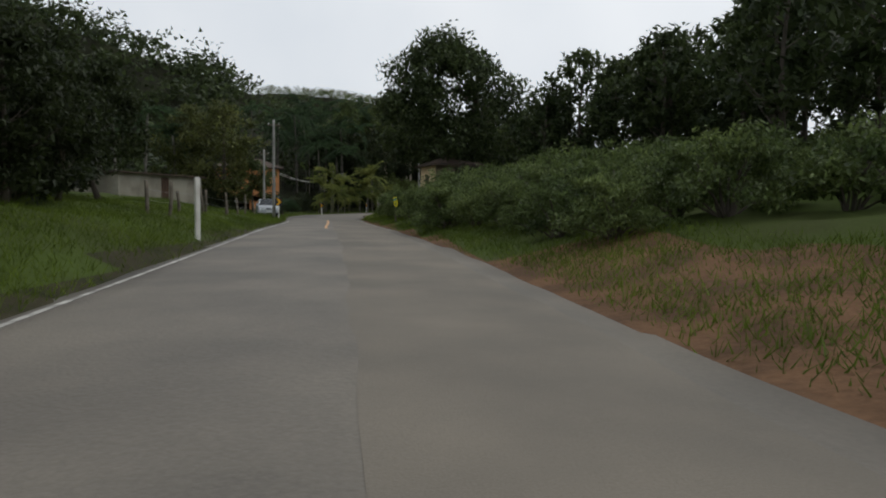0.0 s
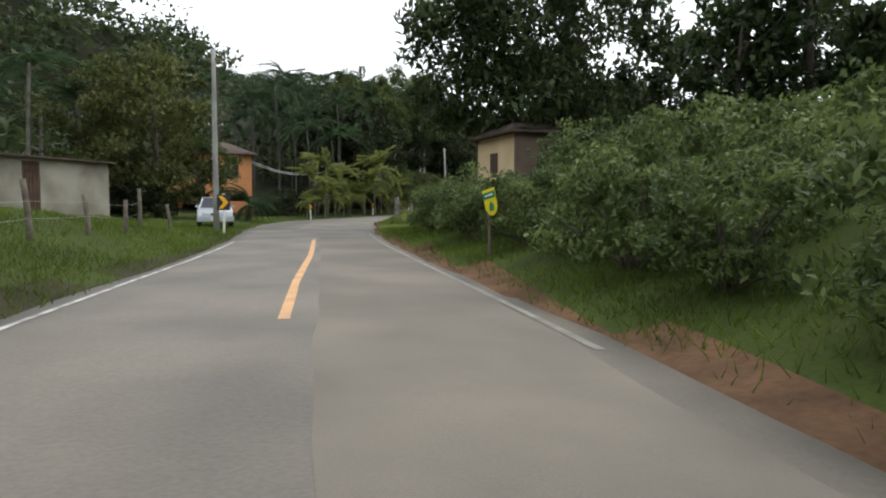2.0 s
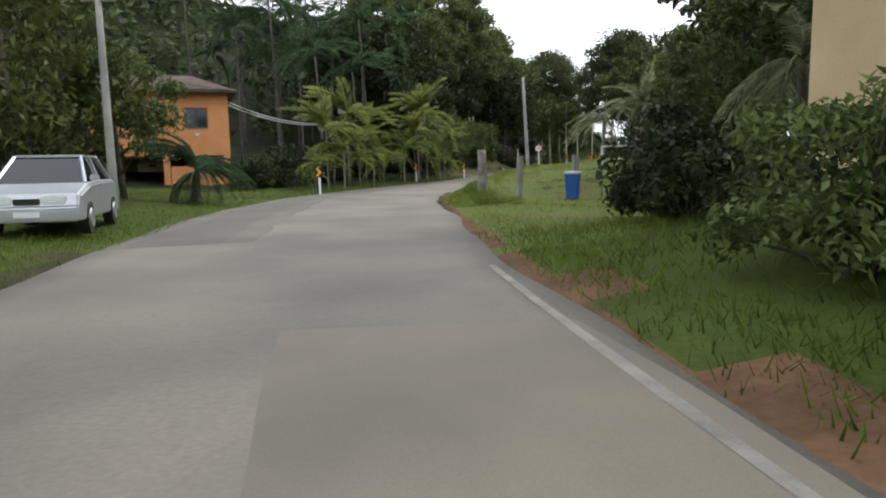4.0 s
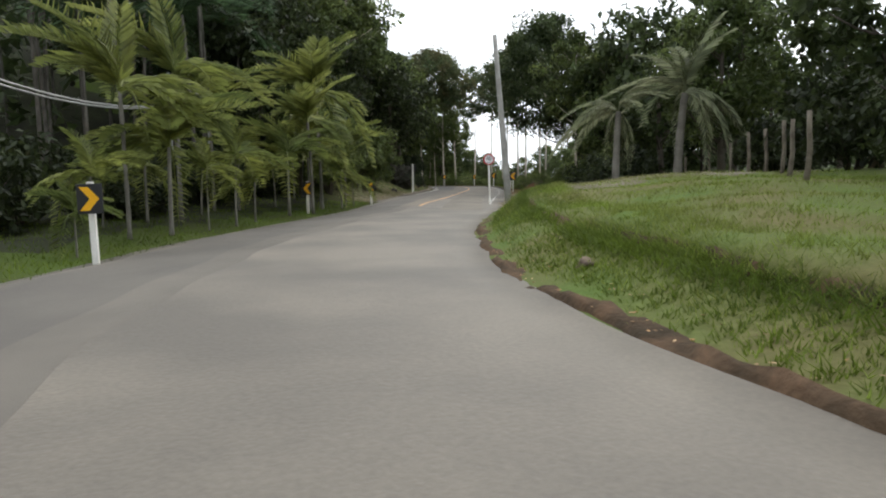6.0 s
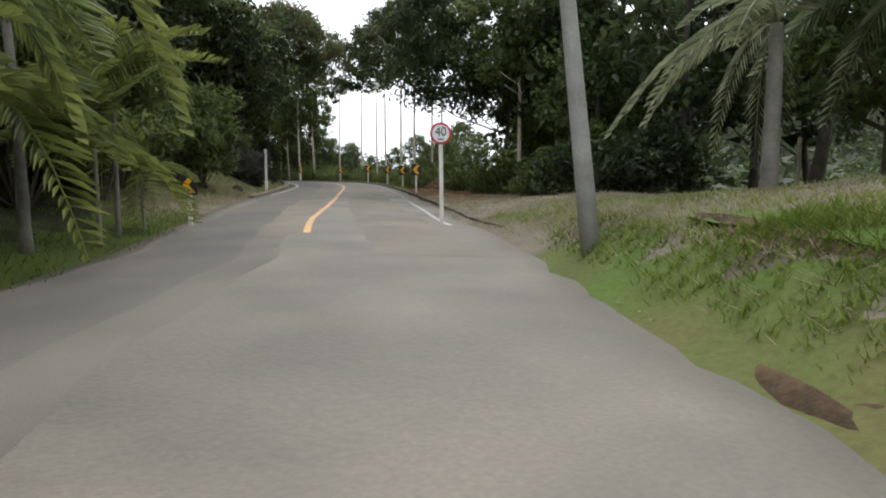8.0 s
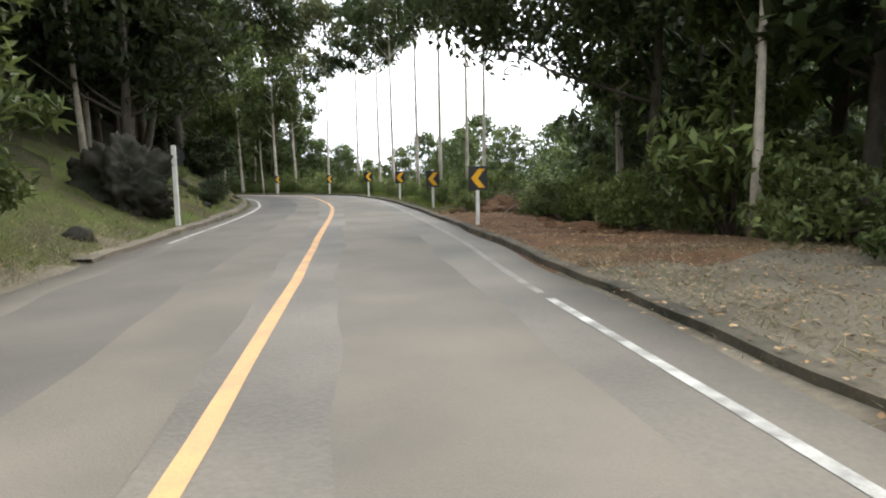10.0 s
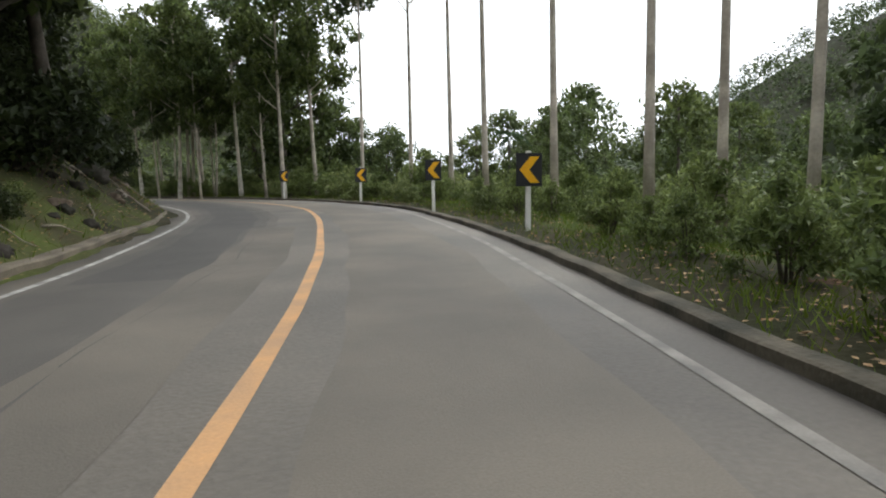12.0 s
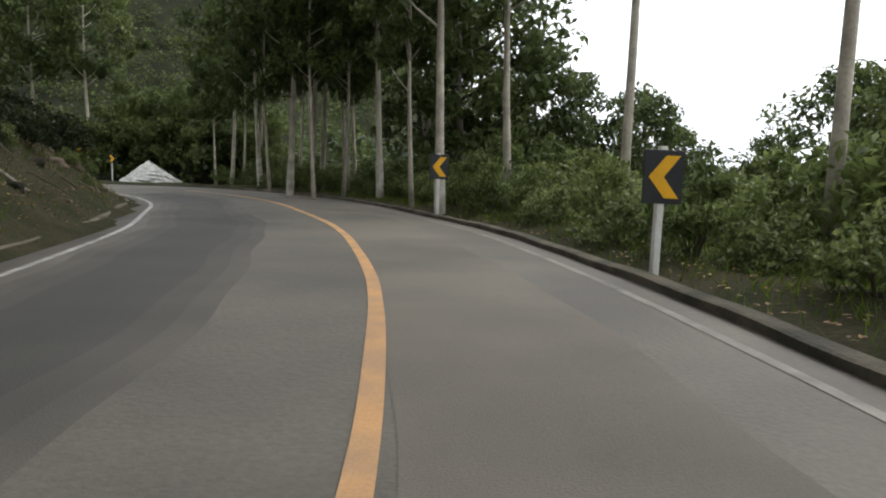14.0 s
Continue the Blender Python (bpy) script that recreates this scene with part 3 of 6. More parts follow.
def shrub_meshes(height, spread, mat_leaf, seed, clumps=22, per=55, leaf=(0.26, 0.13), lump=0.42):
    rs = np.random.default_rng(seed)
    cs, chunks = [], []
    for k in range(clumps):
        a, u = 2.399 * k, (k + 0.5) / clumps
        r = spread * math.sqrt(u) * rs.uniform(0.6, 1.05)
        zz = height * rs.uniform(0.25, 1.0) * math.sqrt(max(0.05, 1.08 - (r / spread / 1.1) ** 2))
        cs.append((r * math.cos(a), r * math.sin(a), max(0.25, zz)))
        if k % 3 == 0:
            c = np.array(cs[-1])
            chunks.append(tube([(0.12 * math.cos(a), 0.12 * math.sin(a), 0), c * (0.5, 0.5, 0.6), c], [0.035, 0.025, 0.01], 5))
    v, f = join(*chunks)
    stems = bpy.data.meshes.new("stem")
    stems.from_pydata([tuple(map(float, q)) for q in v], [], f)
    stems.materials.append(M_BARK_DARK)
    pl = crown_places(np.array(cs), spread * lump * rs.uniform(0.6, 1.2, len(cs)), per, rs)
    pl[:, 2] = np.maximum(pl[:, 2], 0.06)
    lv, lt = leaf_arrays(pl, leaf[0], leaf[1], rs=rs, droop=0.25)
    return [("stem", stems), ("foliage", quick_mesh("foliage", lv, lt, mat_leaf))]


def frond_mesh(length, mat, seed, pairs_n=22, drop=0.55, leaflet=0.5, wide=0.05, arch=0.5, hang=-0.35):
    """One feather palm leaf: an arching rib along +x with hanging leaflets."""
    rs = np.random.default_rng(seed)
    u = np.linspace(0, 1, 9)
    rib = np.stack([length * u * (1 - 0.12 * u), 0 * u, length * (arch * u - (arch + drop) * u**2)], 1)
    v, f = tube(rib, np.interp(u, [0, 1], [0.03, 0.006]), 4, cap=False)
    vs, fs = [tuple(q) for q in v], [tuple(q) for q in f]
    for k in range(pairs_n):
        w = 0.12 + 0.86 * k / (pairs_n - 1)
        p = np.array([np.interp(w, u, rib[:, q]) for q in range(3)])
        ln = leaflet * (math.sin(math.pi * (0.12 + 0.8 * w)) ** 0.7) * rs.uniform(0.85, 1.15)
        for s in (-1, 1):
            d = np.array([0.62, s * 0.75, hang + rs.uniform(-0.2, 0.15)])
            d /= np.linalg.norm(d)
            e = np.array([wide, 0, 0.012])
            n = len(vs)
            vs += [tuple(p - e * 0.6), tuple(p + d * ln * 0.5 + e), tuple(p + d * ln + (0, 0, -0.12 * ln)), tuple(p + d * ln * 0.5 - e)]
            fs += [(n, n + 1, n + 2), (n, n + 2, n + 3)]
    me = bpy.data.meshes.new("frond")
    me.from_pydata([tuple(map(float, q)) for q in vs], [], fs)
    me.materials.append(mat)
    return me


def palm_trunk(height, girth, seed, mat):
    rs = np.random.default_rng(seed)
    hs = np.linspace(0, height, 12)
    b = rs.normal(size=2) * 0.03 * height
    path = np.array([(b[0] * (h / height) ** 2, b[1] * (h / height) ** 2, h) for h in hs])
    rad = girth * (np.interp(hs, [0, 0.3, height], [1.35, 1.0, 0.75]) + 0.04 * np.cos(np.arange(12) * math.pi))
    v, f = tube(path, rad, 8)
    me = bpy.data.meshes.new("trunk")
    me.from_pydata([tuple(map(float, q)) for q in v], [], f)
    me.materials.append(mat)
    me.shade_smooth()
    return me, path[-1]


def palm(name, label, x, y, trunk, tip, fronds, count, seed, group="", scale=1.0, up=62, down=85):
    """A palm whose leaves are parts of their own."""
    rs = np.random.default_rng(seed)
    top = thing(name, label, "palm", Matrix.Translation((x, y, gz(x, y) - 0.05)) @ Matrix.Rotation(rs.uniform(0, 6.28), 4, "Z") @ Matrix.Scale(scale, 4), group)
    ob = new("trunk", trunk)
    ob.parent = top
    for k in range(count):
        ob = new("frond", fronds[k % len(fronds)])
        ob.parent = top
        tilt = up - down * ((k * 0.618) % 1) + rs.uniform(-8, 8)
        ob.matrix_basis = Matrix.Translation(tip) @ Euler((0, radians(-tilt), 2.399 * k + rs.uniform(-0.2, 0.2))).to_matrix().to_4x4() @ Matrix.Scale(rs.uniform(0.8, 1.1), 4)
    return top


M_LIME = material("old_limewash", (0.62, 0.57, 0.49), (0.36, 0.32, 0.26), 3.0, 0.9, 0.4, 20.0, fine=0.2)
# Tree kinds
T_BIG = broad_tree(13.5, 6.0, 0.27, M_LEAF_DARK, M_BARK_DARK, 11, clumps=84, per=220, leaf=(0.42, 0.19), girth=0.42, reach=(-2.6, -1.2))
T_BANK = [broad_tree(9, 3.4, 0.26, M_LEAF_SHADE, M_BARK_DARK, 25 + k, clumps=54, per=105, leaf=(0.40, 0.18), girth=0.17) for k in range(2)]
T_BANK_FAR = [broad_tree(9, 3.4, 0.1, M_LEAF_DARK, M_BARK_DARK, 27 + k, clumps=40, per=50, leaf=(0.54, 0.26), girth=0.17) for k in range(2)]
T_WOOD = [broad_tree(11, 3.4, 0.3, M_LEAF, M_BARK_DARK, 21 + k, clumps=40, per=88, leaf=(0.41, 0.205), girth=0.2) for k in range(3)]
T_WOOD_FAR = [broad_tree(11, 3.4, 0.3, M_LEAF_DARK, M_BARK_DARK, 21 + k, clumps=36, per=52, leaf=(0.56, 0.28), girth=0.2) for k in range(3)]
T_VALLEY = [broad_tree(11, 3.6, 0.2, (M_LEAF, M_LEAF_LUSH, M_LEAF)[k], M_BARK_DARK, 24 + k, clumps=44, per=80, leaf=(0.44, 0.22), girth=0.2) for k in range(3)]
T_MID = [broad_tree(8, 3.0, 0.22, M_LEAF, M_BARK_DARK, 31 + k, clumps=40, per=140, leaf=(0.32, 0.15), girth=0.16) for k in range(2)]
T_GARDEN = [broad_tree(8, 3.3, 0.1, M_LEAF_OLIVE, M_BARK_DARK, 34 + k, clumps=52, per=130, leaf=(0.30, 0.14), girth=0.18) for k in range(2)]
T_RUST = [broad_tree(13.5, 5.2, 0.56, M_LEAF_RUST, M_BARK_DARK, 41, clumps=80, per=240, leaf=(0.36, 0.17), girth=0.24, reach=(3.9, -0.3)),
          broad_tree(14, 4.6, 0.34, M_LEAF_DARK, M_BARK_DARK, 42, clumps=80, per=230, leaf=(0.32, 0.14), girth=0.15, reach=(-1.8, 2.0))]
T_SLIM = [broad_tree(14, 3.1, 0.44, (M_LEAF_LUSH, M_LEAF, M_LEAF_LUSH)[k], M_BARK, 51 + k, clumps=40, per=100, leaf=(0.42, 0.17), girth=0.13) for k in range(3)]
T_SLIM_HIGH = [broad_tree(16, 3.0, 0.56, (M_LEAF_DARK, M_LEAF_RUST)[k], M_BARK, 61 + k, clumps=30, per=110, leaf=(0.40, 0.16), girth=0.1, crook=0.003, clump_r=0.85) for k in range(2)]
S_COFFEE_FAR = [shrub_meshes(1.9, 1.45, M_LEAF_COFFEE, 71 + k, clumps=34, per=58, leaf=(0.19, 0.095), lump=0.3) for k in range(3)]
S_BUSH_FAR = [shrub_meshes(1.5, 1.3, M_LEAF_SCRUB, 81 + k, clumps=20, per=32, leaf=(0.26, 0.14)) for k in range(2)]
S_COFFEE = [shrub_meshes(1.9, 1.45, M_LEAF_COFFEE, 71 + k, clumps=40, per=120, leaf=(0.14, 0.062), lump=0.3) for k in range(3)]
S_TALL = [shrub_meshes(4.8, 2.0, M_LEAF_LUSH, 86 + k, clumps=46, per=105, leaf=(0.38, 0.10)) for k in range(2)]
S_BUSH = [shrub_meshes(1.5, 1.3, M_LEAF_SCRUB, 81 + k, clumps=24, per=58, leaf=(0.19, 0.105)) for k in range(2)]
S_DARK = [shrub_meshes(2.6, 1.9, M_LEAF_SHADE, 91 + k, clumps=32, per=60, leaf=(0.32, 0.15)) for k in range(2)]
S_CASSAVA = [shrub_meshes(2.3, 1.2, M_LEAF_BRIGHT, 96 + k, clumps=28, per=52, leaf=(0.26, 0.09)) for k in range(2)]
F_YOUNG = [frond_mesh(1.9, M_FROND, 101 + k, pairs_n=28, drop=0.42 + 0.25 * k, leaflet=0.55, wide=0.05, arch=0.42, hang=-0.3) for k in range(3)]
F_TALL = [frond_mesh(2.6, M_FROND_DARK, 111 + k, drop=0.6 + 0.2 * k, leaflet=0.7, wide=0.05, arch=0.45) for k in range(3)]
P_YOUNG = [palm_trunk(2.0 + 0.6 * k, 0.05, 121 + k, M_PALM_BARK) for k in range(3)]
P_ROYAL = [palm_trunk(7.2 + 0.8 * k, 0.14, 136 + k, M_PALM_BARK) for k in range(3)]
P_TALL = [palm_trunk(7.5 + 1.5 * k, 0.085, 131 + k, M_PALM_SHADED) for k in range(3)]

prs = np.random.default_rng(5)


def wood(k, x, y):
    """Meshes of a woodland tree: the finer ones beside the road."""
    t = (T_WOOD if side_of([(x, y)])[1][0] < 7.5 else T_WOOD_FAR)[k % 3]
    return [("trunk", t[0]), ("crown", t[1])]


# Coffee shrubs on the slope right of the first stretch
for row in range(6):
    for y in np.arange(12.5 - row * 0.8 - (5.0 if row > 1 else 0.0), 53, 2.5):
        x, yy = road_place(y, float(np.interp(y, [12, 20, 25, 33, 35], [2.6, 2.3, 1.9, 1.9, 2.3])) + row * 2.2 + prs.uniform(-0.3, 0.3), 1)
        if (row < 2 and y > 51) or (x > 2.2 and yy > 47.0):
            continue
        k = int(prs.integers(3))
        low = 1.0 - 0.15 * float(np.interp(yy, [39, 44], [0, 1]) * np.interp(x, [4.4, 6.5], [1, 0]))
        plant("coffee_shrub", (S_COFFEE if row < 2 else S_COFFEE_FAR)[k], "dense dark green coffee shrub on the roadside slope", "shrub", x, yy + prs.uniform(-0.4, 0.4), prs.uniform(0.8, 1.2) * float(np.interp(yy, [12, 33, 37.5, 50], [0.8, 0.85, 1.05, 1.05])) * low, prs.uniform(0, 360), "coffee shrubs")

# Large dark tree and its neighbours behind the yellow house
plant("mango_tree", [("trunk", T_BIG[0]), ("crown", T_BIG[1])], "large dark spreading tree behind a yellow house", "tree", 8.9, 56.8, 1.08, 0)
for x, y, k, s in ((14, 53, 0, 0.76), (18.5, 51.5, 1, 0.8), (13.2, 60, 2, 0.8), (23, 48.5, 2, 0.82), (12.3, 46.5, 1, 0.7), (16.5, 39.5, 0, 0.75), (15, 34, 1, 0.7), (27, 36, 0, 1.0), (24, 28, 1, 0.9), (20, 20, 2, 0.8), (30, 50, 2, 0.85), (15, 46, 0, 0.9), (19, 40, 1, 0.85), (21, 33, 2, 0.85), (14.5, 22, 0, 0.72), (13.5, 15, 1, 0.75), (17, 27, 2, 0.8), (26, 44, 0, 0.85), (16, 60, 2, 0.9), (24, 54, 1, 0.8), (12.5, 8, 2, 0.75)):
    plant("woodland_tree", wood(k, x, y), "dark green broadleaf tree at the wood's edge", "tree", x, y, s, 77 * x % 360, "woodland trees")

for k, (x, y) in enumerate(((16.5, 12), (17.5, 17), (18.0, 22), (18.5, 27), (18.0, 31.5), (17.0, 36.5), (16.0, 42), (21, 45), (20, 14), (13.5, 48.5), (22, 37))):
    t = T_BANK_FAR[k % 2]
    plant("thicket_tree", [("trunk", t[0]), ("crown", t[1])], "low dense dark tree closing the wood's edge", "tree", x, y, (0.75 + 0.07 * (k % 4)) * float(np.interp(y, [12, 24, 30], [0.66, 0.72, 1.0])), 80 * k, "woodland trees")
for k, (x, y, s) in enumerate(((2.4, 49.5, 0.5), (2.4, 52.4, 0.5), (2.4, 55.2, 0.55), (3.0, 57.4, 0.7), (6.6, 48.0, 0.8), (7.8, 48.6, 1.0), (2.6, 57.0, 0.5))):
    plant("dark_shrub", S_DARK[k % 2], "tall dark shrub crowding a small house", "shrub", x, y, s, 50 * k, "dark shrubs")

# Left: garden tree before the orange house, palms behind the shed
plant("garden_tree", [("trunk", T_GARDEN[0][0]), ("crown", T_GARDEN[0][1])], "rounded olive-green garden tree beside a house", "tree", -14.6, 67.8, 1.3, 10)
plant("garden_tree", [("trunk", T_GARDEN[1][0]), ("crown", T_GARDEN[1][1])], "rounded olive-green garden tree beside a house", "tree", -18.4, 70.8, 1.3, 120)
plant("garden_tree", [("trunk", T_MID[1][0]), ("crown", T_MID[1][1])], "small leafy tree between a house and a car", "tree", -12.3, 70.5, 0.72, 200)
for k, (x, y) in enumerate(((-14.4, 66.2), (-17.6, 69.2), (-16.0, 67.4), (-20.0, 66.5))):
    plant("dark_shrub", S_DARK[k % 2], "dark shrub beneath garden trees", "shrub", x, y, 0.8, 70 * k, "dark shrubs")
for k, (x, y) in enumerate([(-22, 60), (-24.5, 63), (-21.5, 66), (-27, 60), (-26, 67), (-30, 64), (-19.5, 69), (-31, 58), (-25, 55), (-29, 52), (-33, 66), (-35, 55), (-28, 71), (-23.5, 72), (-33, 48)]):
    palm("royal_palm", "tall dark palm with a stout pale trunk", x, y, *P_ROYAL[k % 3], F_TALL, 16, 200 + k, "tall palms")
for k, (x, y) in enumerate([(-13.8, 27), (-12.4, 31.8), (-16.5, 33), (-9.5, 8), (-11, 14), (-8.5, 1), (-13, 20), (-15.5, 27), (-14, 5), (-18, 15), (-20, 34), (-22, 42), (-25, 30)]):
    plant("woodland_tree", [("trunk", T_BANK[k % 2][0]), ("crown", T_BANK[k % 2][1])], "dark green broadleaf tree on the roadside bank", "tree", x, y, prs.uniform(0.6, 0.85), prs.uniform(0, 360), "woodland trees")

for k, (x, y) in enumerate(((-8.8, 17.0), (-9.6, 21.5), (-8.2, 11.5))):
    plant("woodland_tree", [("trunk", T_BANK[k % 2][0]), ("crown", T_BANK[k % 2][1])], "small dark tree on the roadside bank", "tree", x, y, 0.5, 80 * k, "woodland trees")

for k, (x, y, sc) in enumerate(((-10.4, 20.2, 0.9), (-11.8, 23.8, 1.0), (-13.4, 27.6, 1.1), (-14.6, 31.4, 1.0), (-9.6, 16.6, 0.8), (-15.8, 35.0, 1.0), (-12.6, 20.5, 1.2))):
    plant("dark_shrub", S_DARK[k % 2], "dark shrub beneath trees on the grassy bank", "shrub", x, y, sc, 63 * k, "dark shrubs")

# Young palms along the outer edge of the bend, with a grove of tall palms behind
k = 0
for y in np.arange(75.2, 93.5, 1.3):
    for n, off in enumerate((1.0, 2.9)):
        x, yy = road_place(y + 0.6 * n, off + prs.uniform(-0.3, 0.5), -1)
        size = float(np.interp(y, [75, 80, 83, 87, 92, 100], [0.58, 0.7, 0.95, 1.0, 0.9, 0.85])) * prs.choice([0.65, 0.85, 1.05, 1.5])
        if (n and y < 77) or prs.uniform() < (0.18, 0.45)[n]:
            continue
        palm("young_palm", "young yellow-green palm with a slim ringed stem", x, yy, *P_YOUNG[k % 3], F_YOUNG, 13, 300 + k, "young palms", size, 86, 92)
        k += 1
k = 0
for y in np.arange(80, 112, 1.9):
    for off in (6.5, 9.5, 13.0, 17.0):
        x, yy = road_place(y, off + prs.uniform(-1, 1), -1)
        if (x < -8 and yy < 93) or (y > 96 and off < 7):
            continue
        palm("tall_palm", "tall dark palm in a dense grove", x, yy, *P_TALL[k % 3], F_TALL, 12, 400 + k, "tall palms", prs.uniform(0.85, 1.15))
        k += 1

for k, y in enumerate(np.arange(77, 95, 1.7)):
    x, yy = road_place(y, 4.9 + 0.5 * (k % 3), -1)
    plant("dark_shrub", S_DARK[k % 2], "dark undergrowth shrub beneath the palms", "shrub", x, yy, 0.6 + 0.12 * (k % 3), 50 * k, "dark shrubs")

# Cycad on the lawn before the orange house
F_CYCAD = [frond_mesh(1.7, M_FROND_DARK, 141 + q, pairs_n=26, drop=0.45 + 0.2 * q, leaflet=0.28, wide=0.03, arch=0.6) for q in range(2)]
CY_TRUNK, CY_TIP = palm_trunk(1.0, 0.16, 151, M_BARK_DARK)
palm("cycad", "low dark cycad with a stout trunk on a lawn", -9.1, 68.4, CY_TRUNK, CY_TIP, F_CYCAD, 40, 777, scale=1.05, up=75, down=105)

P_COCO = palm_trunk(3.2, 0.16, 161, M_PALM_BARK)
F_COCO = [frond_mesh(2.6, M_FROND_GREY, 163 + q, pairs_n=26, drop=0.75 + 0.25 * q, leaflet=0.6, wide=0.035, arch=0.4, hang=-0.9) for q in range(2)]
for k, (x, y) in enumerate(((11.2, 87.3), (13.3, 86.2), (7.6, 60.5), (10.5, 63.0))):
    palm("coconut_palm", "old palm with drooping grey-green fronds", x, y, *P_COCO, F_COCO, 15, 900 + k, "old palms", (0.95, 1.1, 1.0, 1.1)[k], 75, 105)

# Wood on the inner side of the bend
for k, (x, y) in enumerate([(9, 66), (12, 70), (14, 75), (16, 80), (13, 64), (18, 72), (20, 78), (22, 84), (17, 88), (21, 92), (24, 96), (26, 90), (19.5, 100), (27, 101), (30, 106), (28, 96), (31, 112)]):
    plant("woodland_tree", wood(k, x, y) if k % 4 else [("trunk", T_MID[k % 2][0]), ("crown", T_MID[k % 2][1])], "dark green broadleaf tree with a bare lower trunk", "tree", x, y, prs.uniform(0.8, 1.1), prs.uniform(0, 360), "woodland trees")
for k, (x, y, sc) in enumerate(((21.9, 104.2, 0.95), (21.5, 101.8, 1.05), (24.0, 106.0, 1.0), (19.4, 95.2, 0.9))):
    plant("woodland_tree", wood(k + 1, x, y), "leafy tree behind a dry field", "tree", x, y, sc, 77 * k, "woodland trees")
# Rust-tinged tree that overhangs the road
plant("flame_tree", [("trunk", T_RUST[0][0]), ("crown", T_RUST[0][1])], "tree with rust-tinged blossom overhanging the road", "tree", 16.4, 141.5, 1.0, 0)
plant("overhanging_tree", [("trunk", T_RUST[1][0]), ("crown", T_RUST[1][1])], "open-crowned tree with a high bare trunk beside the road", "tree", 22.6, 110.4, 1.0, 0)
for k, (x, y) in enumerate(((19.6, 105.1), (24.6, 108.2), (22.4, 106.8), (26.2, 114.6), (29.5, 117.5))):
    plant("slim_tree", [("trunk", T_SLIM[k % 3][0]), ("crown", T_SLIM[k % 3][1])], "slim pale-trunked tree with a leafy top", "tree", x, y, 0.8, 67 * k, "slim roadside trees")
for k, (x, y, sc) in enumerate(((27.6, 112.0, 0.9), (30.0, 115.0, 0.9), (31.8, 119.0, 0.85), (36.0, 121.5, 0.9), (36.0, 117.0, 1.0), (41.5, 130.0, 0.9), (39.0, 125.0, 0.9))):
    plant("woodland_tree", wood(k, x, y), "dark tree at the edge of a roadside wood", "tree", x, y, sc, 90 * k, "woodland trees")
for k, (x, y, s) in enumerate(((17.6, 100.8, 0.9), (19.4, 103.8, 1.0), (21.4, 106.7, 1.7), (20.6, 108.6, 0.9), (22.8, 112.6, 1.0), (24.6, 115.4, 1.1), (18.6, 98.6, 1.2), (23.6, 105.2, 1.4))):
    plant("roadside_shrub", (S_CASSAVA if k % 2 == 0 else S_BUSH)[k // 2 % 2], "light green shrub at the wood's edge", "shrub", x, y, s, 50 * k, "roadside shrubs")
for k, (x, y) in enumerate(((16.2, 97.5), (15.6, 94.0), (18.5, 96.2), (13.2, 78.5), (11.0, 74.2), (16.0, 84.0), (8.8, 71.0), (9.4, 67.6))):
    plant("dark_shrub", S_DARK[k % 2], "dark undergrowth shrub at the wood's edge", "shrub", x, y, 0.75 + 0.08 * (k % 4), 50 * k, "dark shrubs")
for k, (x, y, ztop, m) in enumerate(((53.7, 162.0, 9.5, 0), (44, 172, 4.5, 1), (38, 178, 5.0, 2), (58, 150, 6.5, 1), (47, 156, 3.5, 2), (64, 160, 9.0, 0), (40, 160, 3.5, 1), (52, 140, 5.0, 2), (70, 142, 11.0, 1), (33, 187, 7.0, 0), (45, 188, 5.5, 2), (60, 175, 7.0, 1), (40, 148, 5.2, 0), (44, 151, 6.2, 2), (37.5, 152, 4.8, 1), (36, 161, 5.0, 2), (48, 165, 7.5, 0), (42, 141, 6.0, 1), (36, 143, 3.6, 0), (39, 168, 6.2, 2), (55, 168, 8.0, 1), (29.8, 165.0, 12.0, 0), (31.5, 168.0, 10.0, 1), (33.5, 167.0, 8.0, 2), (36.0, 168.0, 6.8, 0), (30.5, 174.0, 12.0, 2))):
    t = T_VALLEY[m]
    sc = (ztop - gz(x, y)) / 11.0
    if sc > 0.25:
        plant("valley_tree", [("trunk", t[0]), ("crown", t[1])], "leafy tree in the valley below the road", "tree", x, y, sc, 40 * k, "valley trees")
palm("coconut_palm", "palm standing above the valley scrub", 43.0, 157.0, *P_TALL[2], F_TALL, 14, 950, "old palms", max(0.4, (5.5 - gz(43.0, 157.0)) / 12.0), 50, 90)

# Wooded bank on the left of the last stretch
for k, y in enumerate(np.arange(94.5, 172, 2.6)):
    for off in (2.9, 5.8, 9.5):
        x, yy = road_place(min(y, 166), off + prs.uniform(-0.8, 1.2) + max(0, y - 166), -1)
        if off < 4 and 111 < y < 131:
            continue
        if off < 4:
            if y < 112:
                plant("bank_shrub", S_TALL[k % 2], "tall leafy green growth on a roadside bank", "shrub", x, yy, prs.uniform(0.75, 1.0), prs.uniform(0, 360), "bank shrubs")
                continue
            m = S_DARK[k % 2]
            plant("bank_shrub", m, "dark shrub on a steep roadside bank", "shrub", x, yy, prs.uniform(0.6, 0.95) * float(np.interp(yy, [136, 146], [1.0, 0.5])), prs.uniform(0, 360), "bank shrubs")
        else:
            m = [("trunk", T_BANK[k % 2][0]), ("crown", T_BANK[k % 2][1])] if prs.uniform() < 0.6 else [("trunk", T_SLIM[k % 3][0]), ("crown", T_SLIM[k % 3][1])]
            plant("woodland_tree", m, "dark tree leaning over a wooded bank", "tree", x, yy, prs.uniform(0.85, 1.2), prs.uniform(0, 360), "woodland trees")

